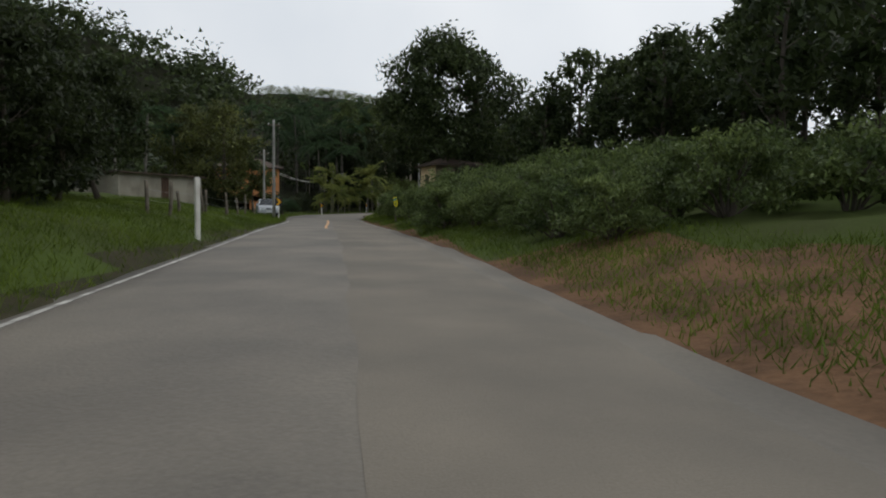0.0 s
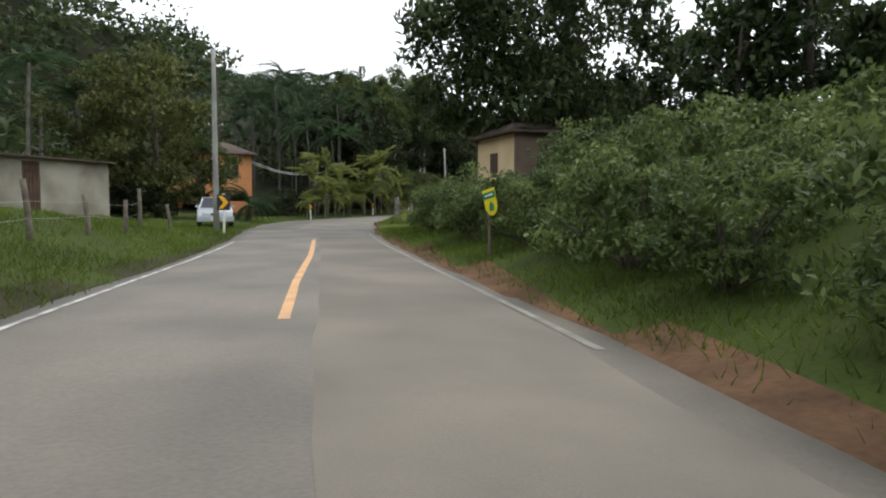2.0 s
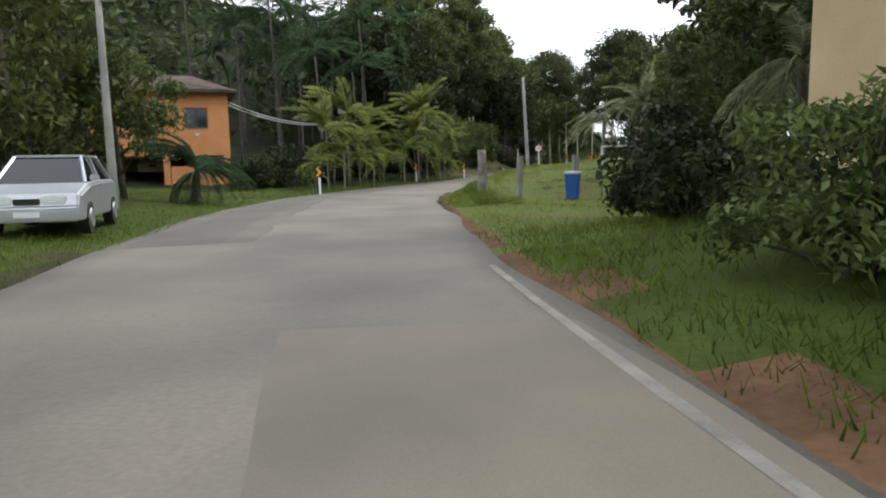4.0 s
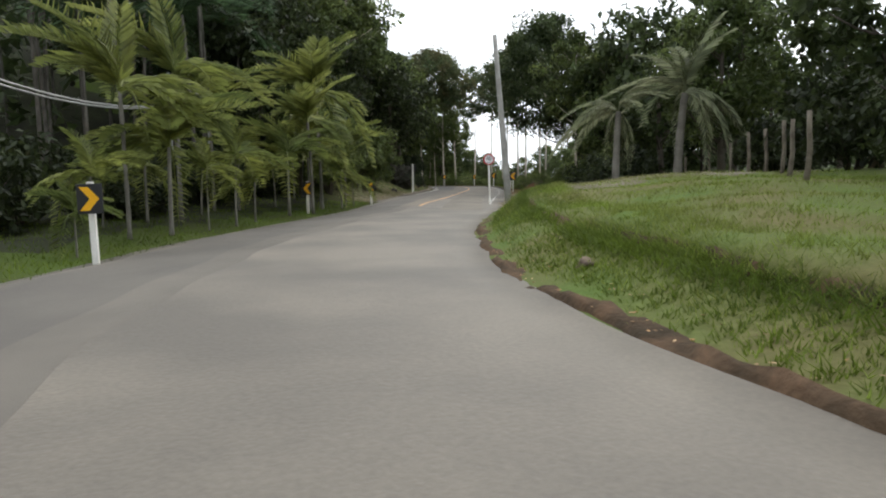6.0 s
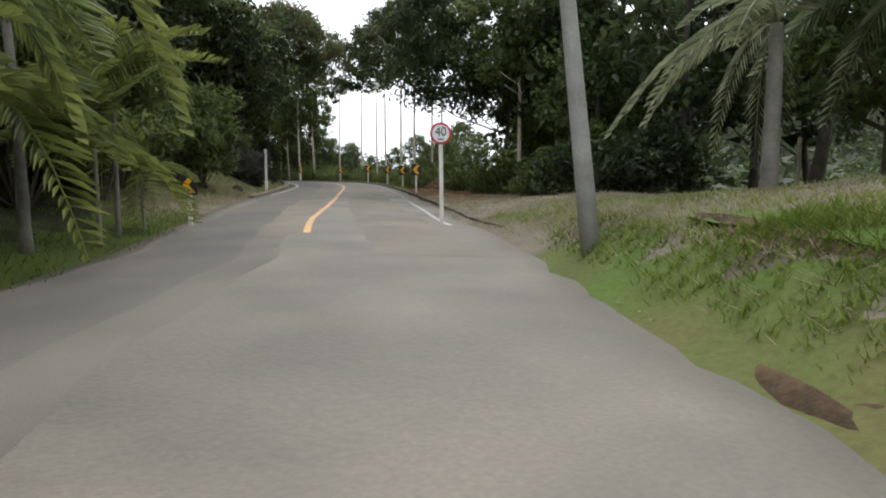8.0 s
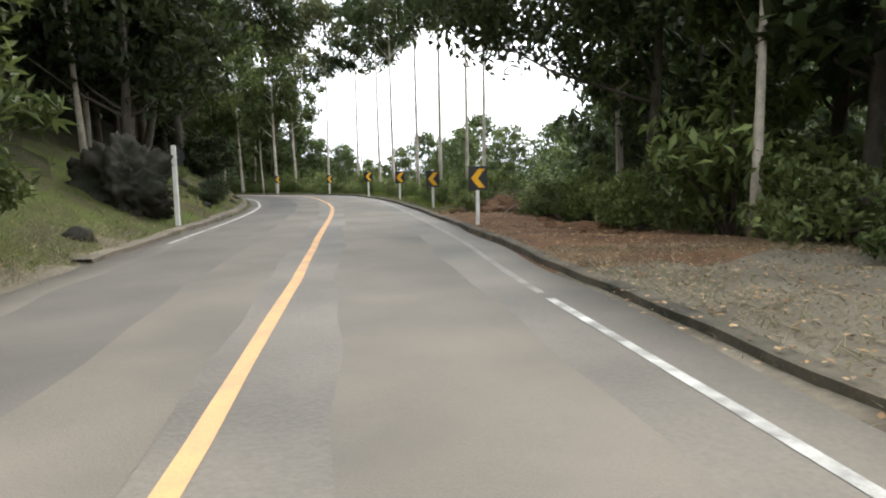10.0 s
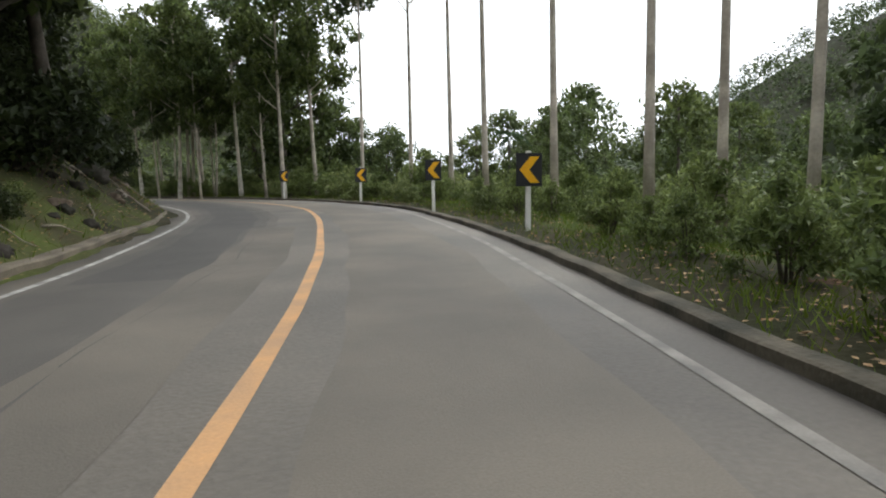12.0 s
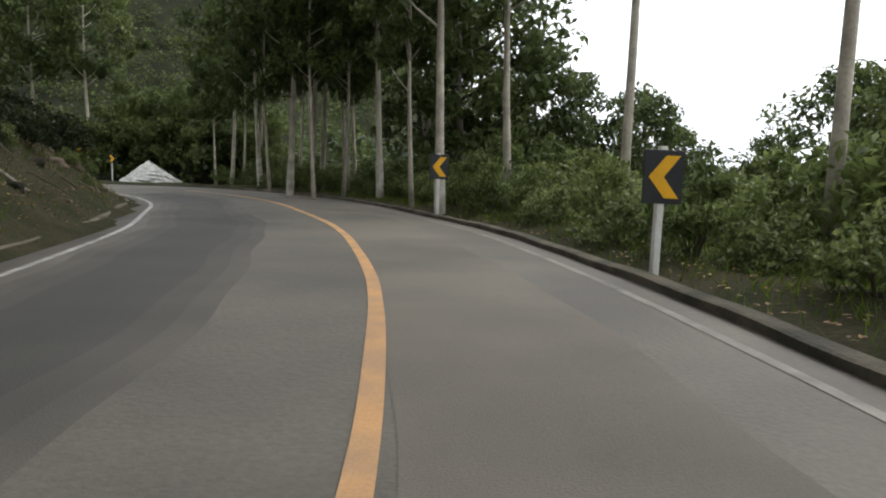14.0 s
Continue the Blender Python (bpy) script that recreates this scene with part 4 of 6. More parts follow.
for k, y in enumerate(np.arange(121, 168, 4.2)):
    x, yy = road_place(y, 3.9 + 0.6 * (k % 3) + 2.2 * float(np.interp(y, [136, 146], [0, 1])), -1)
    t = T_VALLEY[1] if k in (2, 3) else T_BANK[k % 2]
    plant("bank_tree", [("trunk", t[0]), ("crown", t[1])], "leafy green tree above a cut bank" if k in (2, 3) else "low dark tree leaning over a cut bank", "tree", x, yy, prs.uniform(1.0, 1.2), 71 * k, "bank trees")

for k, y in enumerate(np.arange(138, 162, 2.4)):
    x, yy = road_place(y, 5.0 + 0.7 * (k % 2), -1)
    plant("bank_shrub", S_DARK[k % 2], "dark shrub above a cut bank", "shrub", x, yy, 0.7 + 0.1 * (k % 3), 47 * k, "bank shrubs")

# Lush growth on the slope behind the stone pile
for k, (x, y, sc) in enumerate(((8.4, 187.2, 1.0), (10.4, 188.4, 1.15), (12.4, 188.0, 0.9), (14.2, 188.8, 1.2), (16.2, 188.2, 1.0), (18.2, 188.8, 1.1), (20.0, 187.6, 0.9), (11.4, 191.0, 1.5), (15.2, 191.4, 1.5), (18.8, 191.6, 1.45))):
    plant("bank_shrub", S_TALL[k % 2], "tall leafy green growth behind a stone pile", "shrub", x, y, sc, 55 * k, "bank shrubs")

# Right of the last stretch: slim trunks over cassava and shrubs
for k, (x, y, high) in enumerate([(27.67, 126.66, 1), (27.27, 124.63, 1), (26.23, 127.06, 1), (27.35, 131.31, 1), (28.1, 135.74, 1), (29.73, 140.94, 1), (30.05, 145.34, 1), (29.6, 150.27, 1), (26.95, 155.75, 0), (29.38, 157.35, 0), (26.15, 163.87, 0), (23.58, 170.1, 0), (22.6, 166.9, 0), (24.0, 171.0, 0), (20.8, 175.3, 0), (22.6, 177.5, 0), (25.5, 176.0, 0), (18.6, 181.5, 0), (20.0, 184.0, 0), (28.5, 168.0, 0), (26.5, 182.0, 0)]):
    m = T_SLIM_HIGH[k % 2] if high else T_SLIM[k % 3]
    parts = [("trunk", m[0]), ("crown", m[1])]
    if not high and k % 2 == 0:
        parts.append(("whitewash", whitewash_mesh(14, 0.13, 51 + k % 3)))
    plant("slim_tree", parts, "tall slim tree with a bare pale trunk" if high else "slim tree with a limewashed pale trunk" if len(parts) > 2 else "slim pale-trunked tree with a leafy top", "tree", x, y, 1.0, 67 * k % 360, "slim roadside trees")
for k, (x, y) in enumerate(((23.6, 164.0), (21.6, 170.2), (24.8, 165.6), (22.9, 172.8), (19.6, 178.6), (26.6, 158.6), (17.4, 183.5), (25.2, 169.0))):
    plant("slim_tree", [("trunk", T_SLIM[k % 3][0]), ("crown", T_SLIM[k % 3][1])], "thin pale sapling with a leafy top", "tree", x, y, 0.62, 41 * k, "slim roadside trees", tall=1.15)
for k, (x, y) in enumerate(((8.0, 190.5), (4.0, 192.0), (0.5, 190.0))):
    plant("slim_tree", [("trunk", T_SLIM[k % 3][0]), ("crown", T_SLIM[k % 3][1])], "tall tree with a high dark crown", "tree", x, y, 1.12, 31 * k, "slim roadside trees")
for k, y in enumerate(np.arange(112, 178, 1.5)):
    for n, off in enumerate((2.0, 4.2, 7.0, 10.0)):
        x, yy = road_place(min(y, 166), off + prs.uniform(-0.5, 0.8), 1)
        yy += max(0.0, y - 166)
        x -= max(0.0, y - 166) * 0.6
        if y < 118 and n == 0:
            continue
        m = S_BUSH_FAR[k % 2] if n > 1 else S_CASSAVA[k % 2] if prs.uniform() < 0.6 else S_BUSH[k % 2]
        plant("roadside_shrub", m, "leafy green shrub beyond the kerb", "shrub", x, yy, prs.uniform(0.62, 0.92) * ((0.72, 1.2, 1.4, 1.6)[n]) * float(np.interp(yy, [128, 140, 150], [0.72, 0.8, 1.0])), prs.uniform(0, 360), "roadside shrubs")


# Far woods: clumps of leaves over the hillsides
def far_woods(name, spots, r, per, leaf, mat, label, seed):
    rs = np.random.default_rng(seed)
    spots = np.asarray(spots, float)
    base = ground_z(spots)
    z = base + r * rs.uniform(0.3, 1.6, len(spots))
    pl = crown_places(np.column_stack([spots, z]), r * rs.uniform(0.6, 1.3, len(spots)), per, rs)
    v, t = leaf_arrays(pl, leaf * 1.3, leaf * 0.75, rs=rs, droop=0.3, plain=True)
    return tagged(new(name, quick_mesh(name, v, t, mat)), label, "woods", kind="stuff")


def spots_in(n, x0, x1, y0, y1, far, seed):
    rs = np.random.default_rng(seed)
    p = np.column_stack([rs.uniform(x0, x1, n), rs.uniform(y0, y1, n)])
    return p[side_of(p)[1] > far]


far_woods("far_woods", spots_in(2600, -150, -24, -20, 190, 20, 1), 3.4, 34, 1.25, M_LEAF_DARK, "dark wooded hillside behind the houses", 2)
far_woods("far_woods", spots_in(3000, -40, 45, 186, 270, 5, 3), 1.6, 46, 0.42, M_LEAF_LUSH, "light green scrub and trees on the hillside past the bend", 4)
far_woods("far_woods", spots_in(2700, 40, 210, 50, 300, 26, 5), 3.4, 60, 0.8, M_LEAF_DARK, "wooded hills across the valley", 6)
far_woods("far_woods", spots_in(1500, 38, 85, 95, 190, 22, 15), 2.6, 95, 0.5, M_LEAF, "leafy slope across the valley", 16)
far_woods("far_woods", spots_in(700, -36, 40, 96, 190, 14, 7), 2.8, 34, 0.95, M_LEAF_DARK, "dark wood above the cutting", 8)


# Grass on the verges
def grass(name, n, y0, y1, side, d0, d1, h, mat, label, seed, flat=0.6, rise=0.0, jitter=0.4):
    rs = np.random.default_rng(seed)
    i = rs.integers(at_y(y0), at_y(y1), n)
    d = d0 + (d1 - d0) * rs.uniform(0, 1, n) ** 1.3
    p = MID[i] + NORMAL[i] * (side * (HALFN[i] + d))[:, None] + rs.uniform(-jitter, jitter, (n, 2))
    keep = np.sin(p[:, 0] * 1.1) * np.cos(p[:, 1] * 0.8) + rs.normal(size=n) * 0.6 > -0.55
    p = p[keep]
    n = len(p)
    z = ground_z(p) - 0.02 + rise
    a = rs.uniform(0, 6.283, n)
    w = 0.006 + 0.008 * rs.uniform(size=n)
    ht = h * rs.uniform(0.4, 1.25, n)
    lean = rs.normal(size=(n, 2)) * flat * ht[:, None]
    b = np.column_stack([p, z])
    s = np.column_stack([np.cos(a) * w, np.sin(a) * w, 0 * a])
    t = np.column_stack([p + lean, z + ht])
    v = np.stack([b - s, b + s, t], 1).reshape(-1, 3)
    return tagged(new(name, quick_mesh(name, v, np.arange(3 * n).reshape(-1, 3), mat)), label, "grass", kind="stuff")


grass("verge_grass", 80000, 0, 58, -1, 0.55, 9, 0.17, M_GRASS, "bright green roadside grass", 1)
grass("verge_grass", 40000, 4, 56, 1, 0.7, 4.0, 0.16, M_GRASS, "green grass below the shrubs", 2)
grass("verge_grass", 40000, 58, 98, -1, 0.4, 9, 0.11, M_GRASS, "short lawn grass beside the road", 3)
grass("verge_grass", 90000, 55, 95, 1, 0.8, 10, 0.09, M_GRASS_PALE, "pale green grass on a low bank", 4)
grass("verge_grass", 12000, 64, 86, 1, 1.7, 2.6, 0.12, M_GRASS_PALE, "pale green grass above a low earth step", 14, rise=0.08, jitter=0.12)
grass("verge_grass", 15000, 64, 86, 1, 1.4, 2.1, 0.15, M_GRASS, "tufted grass along a low earth step", 15, 0.9, rise=0.05, jitter=0.15)
grass("verge_grass", 9000, 64, 90, 1, 0.65, 1.4, 0.10, M_GRASS, "green grass on the verge", 16, jitter=0.1)
grass("dry_grass", 44000, 84, 108, 1, 1.0, 9, 0.09, M_GRASS_DRY, "straw-coloured dry grass", 5, 1.6)
grass("dry_grass", 9000, 97, 113, -1, 0.8, 3.0, 0.16, M_GRASS_DRY, "straw-coloured dry grass on the bank", 6, 1.2)
grass("bank_grass", 20000, 118, 168, 1, 1.0, 5, 0.2, M_GRASS, "weedy grass beyond the kerb", 7)
grass("bank_grass", 9000, 105, 168, -1, 1.0, 6, 0.2, M_GRASS, "weedy grass on the cut bank", 8)

# ---- built things ----
M_CONCRETE = material("grey_concrete", (0.36, 0.35, 0.32), (0.25, 0.24, 0.22), 1.5, 0.9, 0.4, 30.0)
M_WHITE_POST = material("white_painted_post", (0.84, 0.82, 0.76), (0.66, 0.63, 0.56), 2.5, 0.75, 0.2, 30.0, fine=0.12)
M_WOOD_POST = material("weathered_wood", (0.20, 0.17, 0.13), (0.11, 0.09, 0.07), 4.0, 0.9, 0.7, 24.0)
M_WOOD_GREY = material("bleached_grey_wood", (0.30, 0.28, 0.245), (0.16, 0.145, 0.12), 4.0, 0.9, 0.7, 24.0)
M_DARK_WOOD = material("dark_brown_wood", (0.09, 0.05, 0.03), (0.055, 0.032, 0.02), 3.0, 0.8, 0.4, 26.0)
M_SIGN_BLACK = material("black_sign_face", (0.022, 0.022, 0.024), (0.03, 0.03, 0.032), 5.0, 0.45, 0, 20.0, fine=0.1)
M_SIGN_YELLOW = material("yellow_sign_face", (0.92, 0.47, 0.014), (0.84, 0.42, 0.014), 5.0, 0.45, 0, 20.0, fine=0.06)
M_SIGN_RED = material("red_sign_rim", (0.50, 0.035, 0.04), (0.44, 0.03, 0.035), 5.0, 0.45, 0, 20.0, fine=0.06)
M_SIGN_WHITE = material("white_sign_face", (0.80, 0.80, 0.80), (0.74, 0.74, 0.74), 5.0, 0.45, 0, 20.0, fine=0.05)
M_SIGN_GREEN = material("green_sign_band", (0.03, 0.22, 0.10), (0.03, 0.18, 0.08), 5.0, 0.5, 0, 20.0, fine=0.06)
M_SIGN_LEMON = material("lemon_sign_face", (0.78, 0.66, 0.02), (0.70, 0.58, 0.02), 5.0, 0.5, 0, 20.0, fine=0.06)
M_GALV = material("galvanised_metal", (0.42, 0.43, 0.44), (0.33, 0.34, 0.35), 4.0, 0.5, 0, 20.0, metal=0.7)
M_ORANGE = material("orange_render", (0.70, 0.31, 0.125), (0.60, 0.26, 0.105), 0.8, 0.9, 0.3, 35.0, fine=0.1)
M_YELLOW_WALL = material("ochre_render", (0.74, 0.56, 0.34), (0.62, 0.46, 0.27), 0.8, 0.9, 0.3, 35.0, fine=0.12)
# Brown tone puts the shade on the ochre house's front into its colour.
M_SHADED_WALL = material("shaded_ochre_render", (0.17, 0.125, 0.09), (0.11, 0.08, 0.058), 0.9, 0.92, 0.4, 30.0, fine=0.15)
M_SHED_WALL = material("stained_whitewash", (0.36, 0.335, 0.27), (0.21, 0.19, 0.15), 0.6, 0.92, 0.4, 30.0, fine=0.15)
M_ROOF = material("old_brown_tiles", (0.11, 0.075, 0.055), (0.06, 0.045, 0.036), 1.2, 0.9, 0.6, 16.0)
M_FRAME = material("brown_window_frame", (0.10, 0.06, 0.04), (0.07, 0.045, 0.03), 3.0, 0.7)
M_SILVER = material("silver_car_paint", (0.52, 0.54, 0.56), (0.48, 0.50, 0.52), 2.0, 0.28, 0, 30.0, metal=0.55, fine=0.05)
M_CAR_WHITE = material("white_car_paint", (0.74, 0.75, 0.76), (0.70, 0.71, 0.72), 2.0, 0.3, 0, 30.0, fine=0.05)
M_RUBBER = material("black_rubber", (0.025, 0.025, 0.026), (0.035, 0.034, 0.033), 6.0, 0.85)
M_LAMP_GLASS = material("clear_lamp_glass", (0.75, 0.77, 0.78), (0.65, 0.67, 0.68), 8.0, 0.15, fine=0.05)
M_BLUE = material("blue_plastic", (0.02, 0.12, 0.42), (0.02, 0.10, 0.34), 3.0, 0.5, fine=0.1)
M_WHITE_PLASTIC = material("white_plastic", (0.72, 0.73, 0.73), (0.62, 0.63, 0.62), 3.0, 0.5, fine=0.08)
M_CABLE = material("pale_cable", (0.52, 0.51, 0.48), (0.42, 0.41, 0.38), 3.0, 0.6)
M_GRAVEL = material("pale_crushed_stone", (0.55, 0.53, 0.49), (0.38, 0.37, 0.34), 4.0, 0.95, 1.0, 18.0, fine=0.3)
M_ROCK = material("dark_mossy_rock", (0.05, 0.044, 0.036), (0.024, 0.026, 0.017), 1.6, 0.95, 1.0, 9.0, fine=0.4, spec=0.12)
M_STONE = material("earth_stained_stone", (0.17, 0.13, 0.095), (0.085, 0.065, 0.048), 2.5, 0.95, 0.8, 14.0, fine=0.35, spec=0.15)
M_LITTER = material("dead_leaves", (0.28, 0.15, 0.06), (0.36, 0.25, 0.14), 5.0, 0.85, island=0.6)
m_glass = bpy.data.materials.new("dark_window_glass")
m_glass.use_nodes = True
m_glass.node_tree.nodes["Principled BSDF"].inputs["Base Color"].default_value = (0.012, 0.014, 0.015, 1)
m_glass.node_tree.nodes["Principled BSDF"].inputs["Roughness"].default_value = 0.06


def prism(outline, y0, y1, bevel=0.0):
    """A flat shape given in x and z, thick from y0 to y1."""
    bm = bmesh.new()
    a = [bm.verts.new((x, y0, z)) for x, z in outline]
    b = [bm.verts.new((x, y1, z)) for x, z in outline]
    n = len(a)
    bm.faces.new(a)
    bm.faces.new(b[::-1])
    for k in range(n):
        bm.faces.new((a[k], b[k], b[(k + 1) % n], a[(k + 1) % n]))
    bmesh.ops.recalc_face_normals(bm, faces=bm.faces)
    if bevel:
        bmesh.ops.bevel(bm, geom=list(bm.edges), offset=bevel, segments=1, affect="EDGES")
    return bm


def round_bm(radius, depth, y, segments=32):
    bm = bmesh.new()
    bmesh.ops.create_cone(bm, cap_ends=True, segments=segments, radius1=radius, radius2=radius, depth=depth, matrix=Matrix.Translation((0, y, 0)) @ Matrix.Rotation(radians(90), 4, "X"))
    return bm


def facing(y):
    """The turn, in degrees, of a sign that faces traffic coming up the road at about that y."""
    i = at_y(min(y, 165))
    return math.degrees(math.atan2(-ALONG[i, 0], ALONG[i, 1]))


def chevron_sign(x, y, mid_z, way=-1, turn=None, lean=0.0, size=1.0):
    """A black board with a yellow chevron on a white post; way -1 points to the left."""
    z = gz(x, y)
    top = thing("chevron_sign", "black curve marker with a yellow chevron on a white post", "road sign", Matrix.Translation((x, y, z - 0.05)) @ Euler((0, radians(lean), radians(facing(y) if turn is None else turn))).to_matrix().to_4x4(), "chevron signs")
    h = mid_z - z + 0.05
    part("post", boxes((-0.045, 0.0, 0, 0.045, 0.09, h + 0.36 * size), bevel=0.008), M_WHITE_POST, top)
    w, t = 0.255 * size, 0.315 * size
    board = part("board", prism([(-w, h - t), (w, h - t), (w, h + t), (-w, h + t)], -0.022, -0.002, 0.004), M_SIGN_BLACK, top)
    s = way
    o = [(0.19 * s, h), (0.0 - 0.02 * s, h + 0.25 * size), (-0.2 * s, h + 0.25 * size), (0.0, h), (-0.2 * s, h - 0.25 * size), (-0.02 * s, h - 0.25 * size)]
    part("chevron", prism([(a * size, b) for a, b in o], -0.028, -0.021), M_SIGN_YELLOW, board, "yellow chevron")
    return top


for x, y, z, lean in ((17.93, 111.95, 1.69, 0.5), (21.2, 119.58, 1.73, 0), (24.62, 128.56, 1.89, 0.8), (26.53, 136.27, 2.035, 0), (27.54, 145.16, 2.01, 1.0), (26.73, 154.95, 2.12, 1.0)):
    chevron_sign(x, y, z, -1, lean=lean)
for x, y, z in ((8.4, 186.2, 3.05), (9.0, 186.0, 2.85), (10.5, 185.8, 2.35)):
    chevron_sign(x, y, z, 1, turn=10, size=0.9)
chevron_sign(-7.07, 51.4, 1.31, 1, turn=6)
chevron_sign(-5.66, 75.5, 1.0, 1, turn=-8, lean=-1, size=0.72)
chevron_sign(-0.82, 88.7, 1.05, -1, turn=-22, size=0.72)
chevron_sign(3.1, 95.9, 1.08, -1, turn=-24, size=0.72)


def speed_sign(x, y, mid_z):
    z = gz(x, y)
    top = thing("speed_limit_sign", "round red-rimmed 40 speed limit sign on a white post", "road sign", Matrix.Translation((x, y, z - 0.05)) @ Euler((0, radians(-1.0), radians(-24))).to_matrix().to_4x4())
    h = mid_z - z + 0.05
    part("post", boxes((-0.045, 0.0, 0, 0.045, 0.09, h + 0.2), bevel=0.008), M_WHITE_POST, top)
    disc = part("disc", round_bm(0.26, 0.012, -0.010), M_SIGN_RED, top, "red rim")
    disc.location.z = h
    part("face", round_bm(0.205, 0.006, -0.0175), M_SIGN_WHITE, disc, "white face")
    cu = bpy.data.curves.new("numerals", "FONT")
    cu.body, cu.size, cu.align_x, cu.align_y, cu.extrude = "40", 0.27, "CENTER", "CENTER", 0.002
    tmp = bpy.data.objects.new("numerals", cu)
    me = bpy.data.meshes.new_from_object(tmp)
    bpy.data.objects.remove(tmp)
    me.materials.append(M_SIGN_BLACK)
    ob = new("numerals", me)
    ob.parent = disc
    ob["label"] = "black numerals 40"
    ob.matrix_basis = Matrix.Translation((0, -0.0235, 0.03)) @ Matrix.Rotation(radians(90), 4, "X") @ Matrix.Diagonal((1.0, 1.15, 1, 1))
    part("caption_bar", boxes((-0.075, -0.0235, -0.155, 0.075, -0.0205, -0.125)), M_SIGN_BLACK, disc, "small grey caption bar")


speed_sign(8.51, 93.93, 2.30)

z = gz(1.3, 37.0)
top = thing("farm_sign", "yellow shield-shaped sign with a green band on a wooden stake", "sign", Matrix.Translation((1.28, 37.0, z - 0.05)) @ Euler((0, radians(-2), radians(-50))).to_matrix().to_4x4())
part("stake", boxes((-0.035, 0, 0, 0.035, 0.06, 1.62 - z), bevel=0.006), M_WOOD_POST, top)
zt = 1.66 - z
board = part("board", prism([(-0.16, zt), (-0.16, zt - 0.40), (-0.09, zt - 0.52), (0.0, zt - 0.56), (0.09, zt - 0.52), (0.16, zt - 0.40), (0.16, zt)], -0.02, -0.002, 0.003), M_SIGN_LEMON, top)
board.matrix_basis = Matrix.Translation((0, 0, zt)) @ Matrix.Rotation(radians(-13), 4, "Y") @ Matrix.Translation((0, 0, -zt))
part("band", boxes((-0.16, -0.026, zt - 0.20, 0.16, -0.0215, zt - 0.06)), M_SIGN_GREEN, board, "green band")
part("caption_bar", boxes((-0.10, -0.030, zt - 0.145, 0.10, -0.0265, zt - 0.115)), M_SIGN_WHITE, board, "pale caption bar")
part("emblem", prism([(-0.05, zt - 0.46), (0.06, zt - 0.46), (0.08, zt - 0.34), (0.02, zt - 0.26), (-0.04, zt - 0.34)], -0.026, -0.0215), M_SIGN_GREEN, board, "dark green emblem")


def utility_pole(x, y, height, lean=0.0, tilt=0.0, r=0.13, arms=True):
    top = thing("utility_pole", "tapered grey concrete utility pole", "pole", Matrix.Translation((x, y, gz(x, y) - 0.2)) @ Euler((radians(tilt), radians(lean), 0)).to_matrix().to_4x4(), "utility poles")
    v, f = tube([(0, 0, h) for h in np.linspace(0, height, 6)], np.linspace(r, r * 0.62, 6), 12)
    mesh_object("shaft", v, f, M_CONCRETE, top, smooth=True)
    if arms:
        part("crossarm", boxes((-0.45, -0.05, height - 0.45, 0.45, 0.05, height - 0.35), bevel=0.01), M_WOOD_POST, top)
        for dx in (-0.38, 0.0, 0.38):
            bm = bmesh.new()
            bmesh.ops.create_cone(bm, cap_ends=True, segments=10, radius1=0.04, radius2=0.025, depth=0.1, matrix=Matrix.Translation((dx, 0, height - 0.30)))
            part("insulator", bm, M_WHITE_PLASTIC, top)
    return top


utility_pole(-7.5, 52.0, 7.7)
utility_pole(-10.2, 64.4, 6.4)
utility_pole(6.2, 86.5, 6.5, lean=-1.5, tilt=-8, r=0.13, arms=False)


def post(x, y, h, w, mat, label, name="fence_post", lean=0.0, group="fence posts", square=True):
    top = thing(name, label, "post", Matrix.Translation((x, y, gz(x, y) - 0.15)) @ Euler((radians(lean * 0.6), radians(lean), radians(17 * x % 40))).to_matrix().to_4x4(), group)
    if square:
        part("shaft", boxes((-w / 2, -w / 2, 0, w / 2, w / 2, h + 0.15), bevel=w * 0.12), mat, top)
    else:
        v, f = tube([(0.02 * math.sin(k), 0.02 * math.cos(k * 1.7), (h + 0.15) * k / 4) for k in range(5)], np.linspace(w * 0.55, w * 0.46, 5), 9)
        mesh_object("shaft", v, f, mat, top, smooth=True)
    return top


post(-4.9, 19.3, 1.75, 0.13, M_WHITE_POST, "white painted concrete roadside post", "roadside_post", group="")
top = post(11.42, 117.7, 2.3, 0.12, M_WHITE_POST, "white post carrying a round sign seen from its dark back", "road_sign", group="")
top["category"] = "road sign"
top.rotation_euler.z = radians(-30)
bm = round_bm(0.27, 0.008, 0.068)
bmesh.ops.translate(bm, vec=(0, 0, 2.12), verts=bm.verts)
disc = part("disc", bm, M_SIGN_BLACK, top, "dark back of a round sign")
part("bracket", boxes((-0.09, 0.055, 2.1, 0.09, 0.0635, 2.14), bevel=0.002), M_GALV, disc)
post(1.45, 64.85, 1.3, 0.15, M_CONCRETE, "square concrete fence post", lean=1)
post(3.3, 65.2, 1.25, 0.17, M_CONCRETE, "square concrete fence post", lean=-1)
post(0.62, 67.15, 1.45, 0.3, M_WOOD_GREY, "thick weathered grey wooden gate post", lean=1, square=False)
post(4.45, 62.9, 2.1, 0.30, M_WOOD_POST, "stout weathered wooden post", square=False)
for x, y in ((7.6, 74.8), (9.0, 76.6), (10.6, 78.4), (12.0, 80.4), (13.2, 82.4), (14.4, 84.6), (15.6, 87.2), (16.6, 90.0)):
    post(x, y, 1.4, 0.11, M_WOOD_POST, "leaning wooden fence post at the wood's edge", lean=3 * math.sin(x * 5), square=False)
